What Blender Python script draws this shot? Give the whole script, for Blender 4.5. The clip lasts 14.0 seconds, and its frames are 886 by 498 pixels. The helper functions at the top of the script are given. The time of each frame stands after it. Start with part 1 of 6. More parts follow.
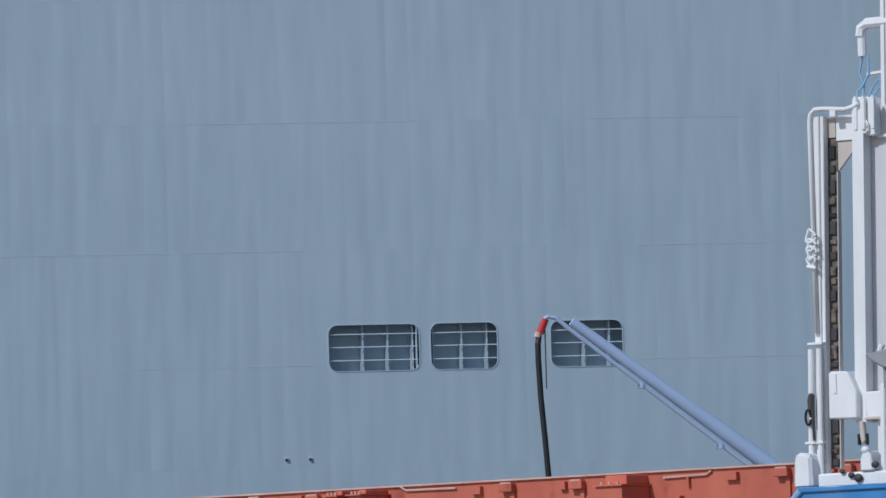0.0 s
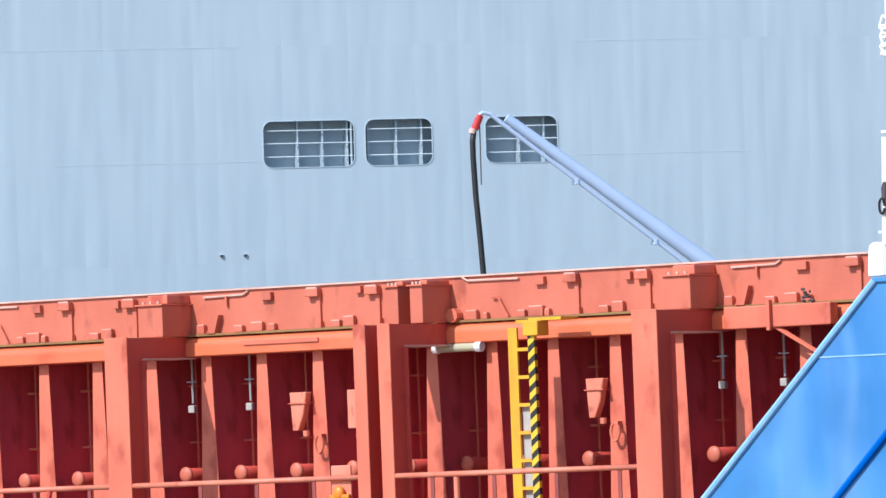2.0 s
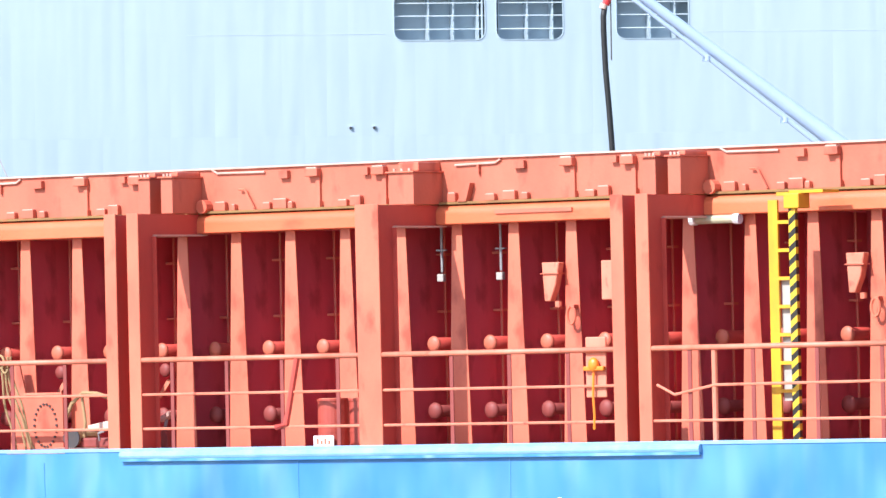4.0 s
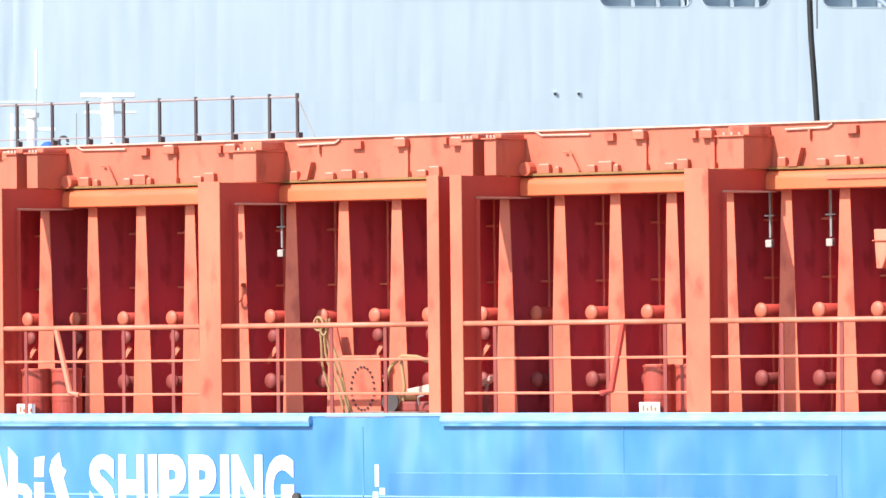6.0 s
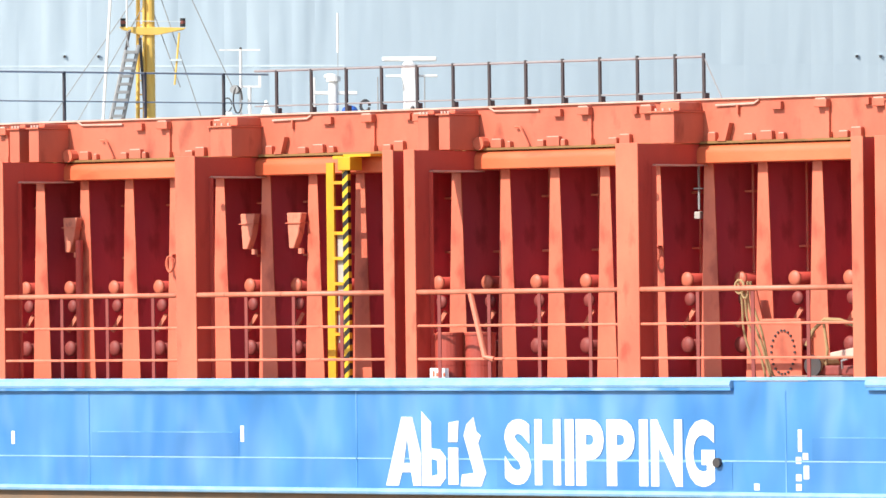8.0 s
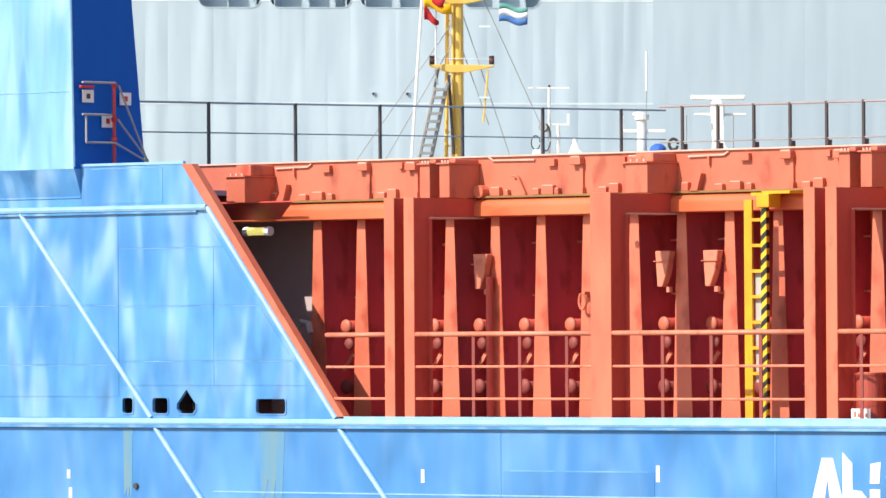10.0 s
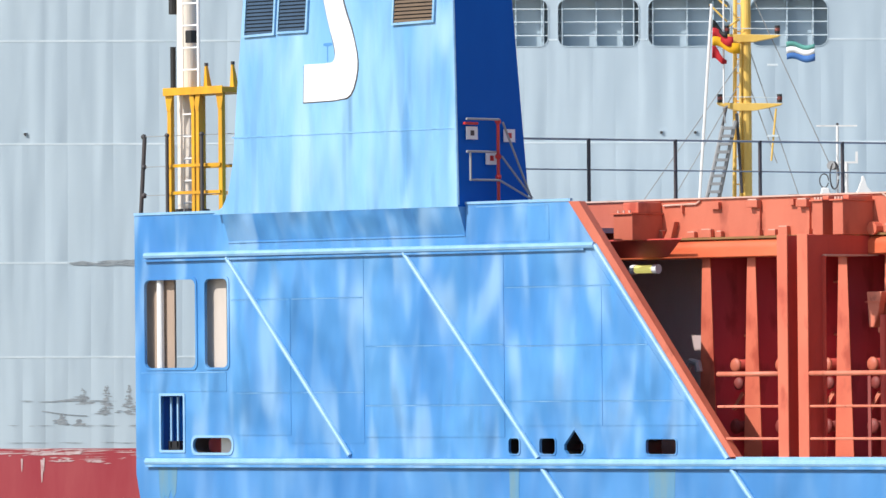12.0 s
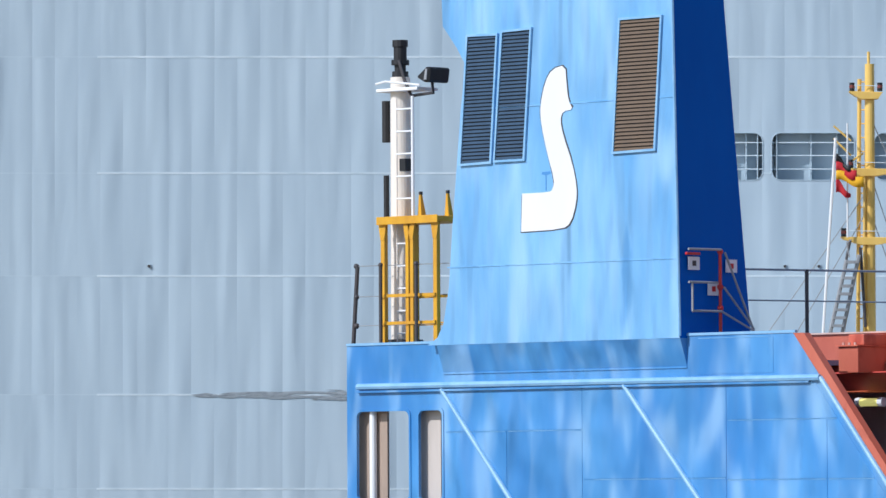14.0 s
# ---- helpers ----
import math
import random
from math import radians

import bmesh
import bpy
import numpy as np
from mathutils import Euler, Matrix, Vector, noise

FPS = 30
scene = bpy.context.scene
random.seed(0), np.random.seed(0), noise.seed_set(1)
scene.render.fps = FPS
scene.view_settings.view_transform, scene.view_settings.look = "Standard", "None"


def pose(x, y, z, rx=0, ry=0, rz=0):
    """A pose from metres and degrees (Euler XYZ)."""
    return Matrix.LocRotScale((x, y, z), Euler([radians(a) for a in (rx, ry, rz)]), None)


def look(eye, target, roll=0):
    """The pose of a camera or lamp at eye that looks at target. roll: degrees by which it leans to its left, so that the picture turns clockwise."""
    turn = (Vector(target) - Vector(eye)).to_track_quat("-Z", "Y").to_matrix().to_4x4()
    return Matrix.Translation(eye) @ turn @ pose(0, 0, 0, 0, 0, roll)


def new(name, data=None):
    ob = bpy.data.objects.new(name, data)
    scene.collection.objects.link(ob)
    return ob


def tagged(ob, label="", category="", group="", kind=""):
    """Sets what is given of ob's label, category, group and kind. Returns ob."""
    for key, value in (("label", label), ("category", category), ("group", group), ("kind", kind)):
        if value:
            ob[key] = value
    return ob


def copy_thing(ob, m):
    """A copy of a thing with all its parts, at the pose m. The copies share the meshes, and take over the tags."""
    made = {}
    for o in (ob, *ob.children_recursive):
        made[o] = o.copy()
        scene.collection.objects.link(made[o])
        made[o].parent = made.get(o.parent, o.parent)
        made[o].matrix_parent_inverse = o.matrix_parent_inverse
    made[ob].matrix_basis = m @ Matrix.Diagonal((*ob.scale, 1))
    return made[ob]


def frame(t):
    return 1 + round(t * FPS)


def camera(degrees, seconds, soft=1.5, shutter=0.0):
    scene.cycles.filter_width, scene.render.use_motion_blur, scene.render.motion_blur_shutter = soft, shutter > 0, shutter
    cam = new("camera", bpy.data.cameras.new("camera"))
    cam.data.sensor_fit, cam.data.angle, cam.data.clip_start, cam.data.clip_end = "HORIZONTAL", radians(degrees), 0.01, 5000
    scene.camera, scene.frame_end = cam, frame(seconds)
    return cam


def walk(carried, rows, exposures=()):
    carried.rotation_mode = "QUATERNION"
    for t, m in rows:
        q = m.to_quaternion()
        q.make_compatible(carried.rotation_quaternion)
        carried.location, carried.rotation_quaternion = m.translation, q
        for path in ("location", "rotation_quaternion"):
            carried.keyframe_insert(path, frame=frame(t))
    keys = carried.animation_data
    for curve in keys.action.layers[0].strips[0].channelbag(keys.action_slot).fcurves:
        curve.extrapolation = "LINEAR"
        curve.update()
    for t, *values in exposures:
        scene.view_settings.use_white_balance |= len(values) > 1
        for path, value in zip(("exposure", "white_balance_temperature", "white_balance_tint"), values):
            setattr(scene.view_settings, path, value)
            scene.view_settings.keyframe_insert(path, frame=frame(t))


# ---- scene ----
EYE = Vector((0.0, 0.0, 3.43))


def aim(pan, tilt, roll):
    """A pose at the tripod: degrees to the left of north, above level, and of roll."""
    a, b = radians(pan), radians(tilt)
    way = Vector((-math.sin(a) * math.cos(b), math.cos(a) * math.cos(b), math.sin(b)))
    return look(EYE, EYE + 80 * way, roll)


cam = camera(7.253, 14.0, soft=1.5)
walk(cam, [
    (0, aim(35.585, 3.325, -1.688)),
    (0.5, aim(35.272, 2.992, -1.887)),
    (1, aim(35.032, 2.617, -1.962)),
    (1.5, aim(34.990, 2.105, -1.794)),
    (2, aim(35.100, 1.639, -1.741)),
    (2.5, aim(35.264, 1.299, -1.522)),
    (2.7, aim(35.340, 1.197, -1.534)),
    (4.8, aim(36.743, 0.308, -0.414)),
    (5, aim(36.922, 0.275, -0.407)),
    (5.5, aim(37.373, 0.287, -0.395)),
    (6, aim(37.841, 0.366, -0.242)),
    (6.5, aim(38.408, 0.296, -0.001)),
    (7, aim(39.082, 0.111, 0.086)),
    (7.5, aim(39.648, 0.071, 0.090)),
    (7.7, aim(39.917, 0.065, -0.103)),
    (9.8, aim(42.557, 0.373, -0.011)),
    (10, aim(42.834, 0.395, -0.013)),
    (10.5, aim(43.431, 0.508, -0.207)),
    (11, aim(44.093, 0.613, -0.109)),
    (11.5, aim(44.596, 0.685, -0.056)),
    (12, aim(45.197, 0.719, -0.183)),
    (12.5, aim(45.581, 0.808, -0.230)),
    (13, aim(45.950, 0.925, -0.090)),
    (13.5, aim(46.181, 1.209, 0.052)),
    (14, aim(46.206, 1.810, 0.023)),
], exposures=[(0, -0.74, 5600, 10), (0.5, -0.44, 5700, 10), (1, -0.24, 5500, 10), (1.5, 0.15, 5700, 10), (2, 0.38, 5800, 10), (2.7, 0.9, 5700, 10), (5, 1.0, 6250, 11), (6.5, 0.88, 6550, 11),
              (7.5, 0.75, 6650, 10), (10, 0.65, 6850, 9), (11, 0.62, 6900, 9), (12, 0.32, 6450, 10), (13, 0.06, 6150, 10), (13.5, -0.03, 6050, 10), (14, -0.03, 5750, 10)])

# ---- light ----
SUN_AZ, SUN_EL = radians(12), radians(40)   # to the left of the ship's abeam, above level
to_sun = Vector((-math.sin(SUN_AZ) * math.cos(SUN_EL), -math.cos(SUN_AZ) * math.cos(SUN_EL), math.sin(SUN_EL)))
world = bpy.data.worlds.new("world")
scene.world = world
world.use_nodes = True
wn, wl = world.node_tree.nodes, world.node_tree.links
sky = wn.new("ShaderNodeTexSky")
sky.sky_type, sky.sun_disc = "NISHITA", False
sky.sun_elevation, sky.sun_rotation = SUN_EL, math.pi + SUN_AZ
wl.new(sky.outputs[0], wn["Background"].inputs[0])
wn["Background"].inputs[1].default_value = 0.118
sun = new("sun", bpy.data.lights.new("sun", "SUN"))
sun.data.energy, sun.data.angle, sun.data.color = 3.65, radians(0.5), (1.0, 0.955, 0.895)
sun.matrix_world = look(to_sun * 100, (0, 0, 0))


# ---- materials ----
def nodes_of(name):
    m = bpy.data.materials.new(name)
    m.use_nodes = True
    return m, m.node_tree.nodes, m.node_tree.links, m.node_tree.nodes["Principled BSDF"]


def paint(name, base, other=None, rough=0.45, scale=3.0, stretch=(1, 1, 1), amount=0.5, grime=None, grime_at=0.62,
          bump=0.15, bump_scale=40.0, metal=0.0, spec=0.5, island=0.0):
    """Weathered paint: two colours mixed by a stretched noise, stains of a third, a fine relief."""
    m, n, l, b = nodes_of(name)
    co = n.new("ShaderNodeTexCoord")
    mp = n.new("ShaderNodeMapping")
    mp.inputs["Scale"].default_value = stretch
    l.new(co.outputs["Object"], mp.inputs[0])
    n1 = n.new("ShaderNodeTexNoise")
    n1.inputs["Scale"].default_value, n1.inputs["Detail"].default_value, n1.inputs["Roughness"].default_value = scale, 6, 0.6
    l.new(mp.outputs[0], n1.inputs["Vector"])
    r1 = n.new("ShaderNodeMapRange")
    r1.inputs["From Min"].default_value, r1.inputs["From Max"].default_value = 0.36, 0.66
    r1.inputs["To Max"].default_value = amount
    l.new(n1.outputs["Fac"], r1.inputs["Value"])
    mix = n.new("ShaderNodeMix")
    mix.data_type = "RGBA"
    mix.inputs["A"].default_value = (*base, 1)
    mix.inputs["B"].default_value = (*(other or [c * 0.75 for c in base]), 1)
    l.new(r1.outputs[0], mix.inputs["Factor"])
    out = mix.outputs["Result"]
    if grime:
        n2 = n.new("ShaderNodeTexNoise")
        n2.inputs["Scale"].default_value, n2.inputs["Detail"].default_value = scale * 2.3, 8
        l.new(mp.outputs[0], n2.inputs["Vector"])
        r2 = n.new("ShaderNodeMapRange")
        r2.inputs["From Min"].default_value, r2.inputs["From Max"].default_value = grime_at, grime_at + 0.12
        r2.inputs["To Max"].default_value = 0.8
        l.new(n2.outputs["Fac"], r2.inputs["Value"])
        mix2 = n.new("ShaderNodeMix")
        mix2.data_type = "RGBA"
        mix2.inputs["B"].default_value = (*grime, 1)
        l.new(out, mix2.inputs["A"])
        l.new(r2.outputs[0], mix2.inputs["Factor"])
        out = mix2.outputs["Result"]
    if island:
        ob = n.new("ShaderNodeObjectInfo")
        r3 = n.new("ShaderNodeMapRange")
        r3.inputs["To Min"].default_value, r3.inputs["To Max"].default_value = 1 - island, 1 + island
        l.new(ob.outputs["Random"], r3.inputs["Value"])
        hs = n.new("ShaderNodeHueSaturation")
        l.new(r3.outputs[0], hs.inputs["Value"])
        l.new(out, hs.inputs["Color"])
        out = hs.outputs[0]
    l.new(out, b.inputs["Base Color"])
    b.inputs["Roughness"].default_value, b.inputs["Metallic"].default_value = rough, metal
    b.inputs["Specular IOR Level"].default_value = spec
    if bump:
        n3 = n.new("ShaderNodeTexNoise")
        n3.inputs["Scale"].default_value, n3.inputs["Detail"].default_value = bump_scale, 4
        l.new(co.outputs["Object"], n3.inputs["Vector"])
        bp = n.new("ShaderNodeBump")
        bp.inputs["Strength"].default_value, bp.inputs["Distance"].default_value = bump, 0.01
        l.new(n3.outputs["Fac"], bp.inputs["Height"])
        l.new(bp.outputs[0], b.inputs["Normal"])
    return m


def plated(name, base, other, rough, wave, wave_depth, streak, frame_gap, grime=None, grime_at=0.66, large=0.5, glare_chalk=None, tone=0.0, fine=5, sharp=2, pale_mix=0.36, grain=2.2, lean=0.0, crease=0.0, apart=True, smear=1.0, dish=0.0, pitch=0.49):
    """Hull plating: shallow dents between the frames behind it, washed vertical streaks, stains."""
    m, n, l, b = nodes_of(name)
    co = n.new("ShaderNodeTexCoord")
    mp = n.new("ShaderNodeMapping")
    mp.inputs["Scale"].default_value = (1, 1, streak)
    l.new(co.outputs["Object"], mp.inputs[0])
    n1 = n.new("ShaderNodeTexNoise")
    n1.inputs["Scale"].default_value, n1.inputs["Detail"].default_value, n1.inputs["Roughness"].default_value = grain, fine, 0.55
    l.new(mp.outputs[0], n1.inputs["Vector"])
    n0 = n.new("ShaderNodeTexNoise")
    n0.inputs["Scale"].default_value, n0.inputs["Detail"].default_value = 0.35, 3
    l.new(co.outputs["Object"], n0.inputs["Vector"])
    add = n.new("ShaderNodeMix")
    add.inputs["Factor"].default_value = large
    l.new(n1.outputs["Fac"], add.inputs["A"])
    l.new(n0.outputs["Fac"], add.inputs["B"])
    r1 = n.new("ShaderNodeMapRange")
    r1.inputs["From Min"].default_value, r1.inputs["From Max"].default_value = 0.38, 0.62
    l.new(add.outputs["Result"], r1.inputs["Value"])
    mix = n.new("ShaderNodeMix")
    mix.data_type = "RGBA"
    mix.inputs["A"].default_value, mix.inputs["B"].default_value = (*base, 1), (*other, 1)
    l.new(r1.outputs[0], mix.inputs["Factor"])
    out = mix.outputs["Result"]
    if grime:
        n2 = n.new("ShaderNodeTexNoise")
        n2.inputs["Scale"].default_value, n2.inputs["Detail"].default_value = 3.0, 8
        l.new(mp.outputs[0], n2.inputs["Vector"])
        r2 = n.new("ShaderNodeMapRange")
        r2.inputs["From Min"].default_value, r2.inputs["From Max"].default_value = grime_at, grime_at + 0.1
        r2.inputs["To Max"].default_value = 0.6
        l.new(n2.outputs["Fac"], r2.inputs["Value"])
        mix2 = n.new("ShaderNodeMix")
        mix2.data_type = "RGBA"
        mix2.inputs["B"].default_value = (*grime, 1)
        l.new(out, mix2.inputs["A"])
        l.new(r2.outputs[0], mix2.inputs["Factor"])
        out = mix2.outputs["Result"]
    if glare_chalk:
        # pale smears that run down and lean: chalky fading and painted-in dent highlights
        ml = n.new("ShaderNodeMapping")
        ml.inputs["Rotation"].default_value = (0, -0.16, 0)
        ml.inputs["Scale"].default_value = (1.9 * smear, 1.9 * smear, 0.50 * smear)
        l.new(co.outputs["Object"], ml.inputs[0])
        n4 = n.new("ShaderNodeTexNoise")
        n4.inputs["Scale"].default_value, n4.inputs["Detail"].default_value, n4.inputs["Roughness"].default_value = 1.25, 1.5, 0.4
        n4.inputs["Distortion"].default_value = 0.5
        l.new(ml.outputs[0], n4.inputs["Vector"])
        r4 = n.new("ShaderNodeMapRange")
        r4.interpolation_type = "SMOOTHSTEP"
        r4.inputs["From Min"].default_value, r4.inputs["From Max"].default_value = 0.44, 0.78
        r4.inputs["To Max"].default_value = pale_mix
        l.new(n4.outputs["Fac"], r4.inputs["Value"])
        mix4 = n.new("ShaderNodeMix")
        mix4.data_type = "RGBA"
        mix4.inputs["B"].default_value = (*glare_chalk, 1)
        l.new(out, mix4.inputs["A"])
        l.new(r4.outputs[0], mix4.inputs["Factor"])
        out = mix4.outputs["Result"]
    if tone:
        plate = n.new("ShaderNodeObjectInfo")
        r5 = n.new("ShaderNodeMapRange")
        r5.inputs["To Min"].default_value, r5.inputs["To Max"].default_value = 1 - tone, 1 + tone
        l.new(plate.outputs["Random"], r5.inputs["Value"])
        hs = n.new("ShaderNodeHueSaturation")
        l.new(r5.outputs[0], hs.inputs["Value"])
        l.new(out, hs.inputs["Color"])
        out = hs.outputs[0]
    l.new(out, b.inputs["Base Color"])
    b.inputs["Roughness"].default_value = rough
    # dents: noise stretched upright, broken at the frame spacing
    mp2 = n.new("ShaderNodeMapping")
    mp2.inputs["Rotation"].default_value = (0, lean, 0)
    mp2.inputs["Scale"].default_value = (1 / frame_gap, 1 / frame_gap, wave)
    l.new(co.outputs["Object"], mp2.inputs[0])
    n3 = n.new("ShaderNodeTexNoise")
    n3.inputs["Scale"].default_value, n3.inputs["Detail"].default_value, n3.inputs["Roughness"].default_value = 1.0, sharp, 0.4
    l.new(mp2.outputs[0], n3.inputs["Vector"])
    if apart:
        info = n.new("ShaderNodeObjectInfo")
        far = n.new("ShaderNodeMath")
        far.operation = "MULTIPLY"
        far.inputs[1].default_value = 40
        l.new(info.outputs["Random"], far.inputs[0])
        for nz in (n1, n3):
            nz.noise_dimensions = "4D"
            l.new(far.outputs[0], nz.inputs["W"])
    bp = n.new("ShaderNodeBump")
    bp.inputs["Strength"].default_value, bp.inputs["Distance"].default_value = 1.0, wave_depth
    l.new(n3.outputs["Fac"], bp.inputs["Height"])
    if crease:
        # narrow buckles between the frames, strong in some places and faint in others
        mp3 = n.new("ShaderNodeMapping")
        mp3.inputs["Rotation"].default_value = (0, lean * 1.6, 0)
        mp3.inputs["Scale"].default_value = (1 / frame_gap, 1 / frame_gap, 0.42 / frame_gap)
        l.new(co.outputs["Object"], mp3.inputs[0])
        n5 = n.new("ShaderNodeTexNoise")
        n5.inputs["Scale"].default_value, n5.inputs["Detail"].default_value, n5.inputs["Roughness"].default_value = 1.7, 0.8, 0.4
        l.new(mp3.outputs[0], n5.inputs["Vector"])
        r6 = n.new("ShaderNodeMapRange")
        r6.interpolation_type = "SMOOTHSTEP"
        r6.inputs["From Min"].default_value, r6.inputs["From Max"].default_value = 0.36, 0.62
        l.new(n0.outputs["Fac"], r6.inputs["Value"])
        amp = n.new("ShaderNodeMath")
        amp.operation = "MULTIPLY"
        l.new(n5.outputs["Fac"], amp.inputs[0])
        l.new(r6.outputs[0], amp.inputs[1])
        bp2 = n.new("ShaderNodeBump")
        bp2.inputs["Strength"].default_value, bp2.inputs["Distance"].default_value = 1.0, crease
        l.new(amp.outputs[0], bp2.inputs["Height"])
        l.new(bp.outputs[0], bp2.inputs["Normal"])
        bp = bp2
    if dish:
        # plating drawn in between the upright frames, deeper in some bays than in others
        sx = n.new("ShaderNodeSeparateXYZ")
        l.new(co.outputs["Object"], sx.inputs[0])
        bay = n.new("ShaderNodeMath")
        bay.operation = "DIVIDE"
        bay.inputs[1].default_value = pitch
        l.new(sx.outputs["X"], bay.inputs[0])
        fr = n.new("ShaderNodeMath")
        fr.operation = "FRACT"
        l.new(bay.outputs[0], fr.inputs[0])
        turn = n.new("ShaderNodeMath")
        turn.operation = "MULTIPLY"
        turn.inputs[1].default_value = math.pi
        l.new(fr.outputs[0], turn.inputs[0])
        soft = n.new("ShaderNodeMath")
        soft.operation = "SINE"
        l.new(turn.outputs[0], soft.inputs[0])
        mp6 = n.new("ShaderNodeMapping")
        mp6.inputs["Scale"].default_value = (1.3, 1.3, 0.32)
        l.new(co.outputs["Object"], mp6.inputs[0])
        n6 = n.new("ShaderNodeTexNoise")
        n6.inputs["Scale"].default_value, n6.inputs["Detail"].default_value = 1.0, 1.0
        l.new(mp6.outputs[0], n6.inputs["Vector"])
        r7 = n.new("ShaderNodeMapRange")
        r7.inputs["From Min"].default_value, r7.inputs["From Max"].default_value = 0.35, 0.65
        r7.inputs["To Min"].default_value, r7.inputs["To Max"].default_value = -0.25, 1.0
        l.new(n6.outputs["Fac"], r7.inputs["Value"])
        deep = n.new("ShaderNodeMath")
        deep.operation = "MULTIPLY"
        l.new(soft.outputs[0], deep.inputs[0])
        l.new(r7.outputs[0], deep.inputs[1])
        bp3 = n.new("ShaderNodeBump")
        bp3.inputs["Strength"].default_value, bp3.inputs["Distance"].default_value = 1.0, dish
        l.new(deep.outputs[0], bp3.inputs["Height"])
        l.new(bp.outputs[0], bp3.inputs["Normal"])
        bp = bp3
    l.new(bp.outputs[0], b.inputs["Normal"])
    return m


M_BLUE = plated("blue hull paint", (0.046, 0.212, 0.52), (0.100, 0.315, 0.63), 0.36, 0.75, 0.27, 0.30, 0.55, (0.040, 0.17, 0.43), 0.66, 0.40, (0.46, 0.68, 0.85), 0.05, fine=3, sharp=1.5, pale_mix=0.42, grain=1.5, lean=-0.14, crease=0.13, apart=False, smear=1.15)
M_HULL = plated("blue strake paint", (0.040, 0.188, 0.475), (0.082, 0.268, 0.565), 0.40, 0.75, 0.25, 0.34, 0.60, (0.045, 0.18, 0.44), 0.68, 0.45, (0.33, 0.55, 0.78), 0.0, fine=3, sharp=1.2, pale_mix=0.22, grain=1.2, crease=0.06, apart=False)
M_BAND = plated("darker strake paint", (0.036, 0.170, 0.44), (0.070, 0.240, 0.525), 0.40, 0.75, 0.25, 0.34, 0.60, (0.04, 0.16, 0.40), 0.68, 0.45, (0.33, 0.55, 0.78), 0.0, fine=3, sharp=1.2, pale_mix=0.16, grain=1.2, apart=False)
M_FUNNEL = plated("faded funnel paint", (0.13, 0.36, 0.67), (0.24, 0.49, 0.77), 0.42, 0.45, 0.4, 0.22, 0.46, (0.09, 0.28, 0.58), 0.66, 0.45, (0.46, 0.69, 0.88), 0.03, pale_mix=0.5)
# navy carries the shade of blue faces turned from the sun
M_NAVY = paint("navy of shaded blue faces", (0.001, 0.105, 0.49), (0.003, 0.13, 0.56), 0.6, 1.2, (1, 1, 0.3), 0.8, None, bump=0.1, spec=0.15)
M_RIM = paint("pale blue edge paint", (0.30, 0.52, 0.74), (0.18, 0.40, 0.66), 0.4, 4, (1, 1, 1), 0.8, (0.32, 0.22, 0.14), 0.72)
M_RED = paint("red oxide paint", (0.70, 0.190, 0.110), (0.60, 0.130, 0.078), 0.42, 1.6, (1, 1, 0.5), 0.9, (0.40, 0.068, 0.040), 0.58, bump=0.2, bump_scale=25)
M_GREY = plated("grey hull paint", (0.452, 0.552, 0.620), (0.482, 0.582, 0.646), 0.5, 0.34, 0.025, 0.14, 0.45, fine=3, sharp=1.0, dish=0.005)
M_GREYAFT = plated("grey hull paint, buckled", (0.452, 0.552, 0.620), (0.486, 0.586, 0.648), 0.5, 0.22, 0.075, 0.10, 0.56, fine=3, sharp=1.2, dish=0.014)
M_BOOT = paint("red antifouling", (0.40, 0.045, 0.062), (0.47, 0.085, 0.095), 0.6, 1.5, (1, 1, 0.2), 0.8, (0.5, 0.35, 0.33), 0.7)
M_WHITE = paint("white paint", (0.88, 0.88, 0.87), (0.76, 0.75, 0.73), 0.45, 3, (1, 1, 0.3), 0.7, (0.42, 0.33, 0.25), 0.72)
M_YELLOW = paint("yellow paint", (0.76, 0.41, 0.016), (0.56, 0.25, 0.02), 0.45, 4, (1, 1, 0.4), 0.8, (0.35, 0.16, 0.05), 0.68)
M_MASTYELLOW = paint("faded yellow paint", (0.86, 0.58, 0.15), (0.80, 0.50, 0.10), 0.45, 4, (1, 1, 0.4), 0.8, (0.45, 0.25, 0.08), 0.72)
M_BLACK = paint("black rubber", (0.012, 0.012, 0.013), (0.03, 0.03, 0.03), 0.55, 6)
M_DARK = paint("dark steel", (0.05, 0.05, 0.055), (0.09, 0.06, 0.05), 0.6, 5)
M_LINE = paint("white lettering paint", (0.82, 0.83, 0.84), (0.77, 0.79, 0.82), 0.5, 2, (1, 1, 0.3), 0.7)
M_RUST = paint("rusty lower hull", (0.17, 0.13, 0.095), (0.26, 0.15, 0.085), 0.8, 2, (1, 1, 0.4), 0.9)

M_SEAM = paint("pale grey paint", (0.74, 0.82, 0.86), (0.52, 0.62, 0.67), 0.5, 0.9, (1, 1, 1), 1.0)
# weld beads kept pale to paint in the highlight along the seams
M_BEAD = paint("pale weld highlight", (0.22, 0.45, 0.70), (0.07, 0.26, 0.56), 0.4, 1.6, (1, 1, 1), 1.0)
M_PANEL = paint("light grey paint", (0.66, 0.65, 0.66), (0.58, 0.57, 0.58), 0.5, 2, (1, 1, 0.3), 0.7)
M_FAINT = paint("chalky grey paint", (0.54, 0.635, 0.69), (0.48, 0.58, 0.645), 0.5, 0.6, (1, 1, 1), 1.0)
M_SCUFF = paint("rubber scuff", (0.22, 0.25, 0.27), (0.40, 0.44, 0.47), 0.8, 4, (1, 1, 4), 0.9, bump=0)
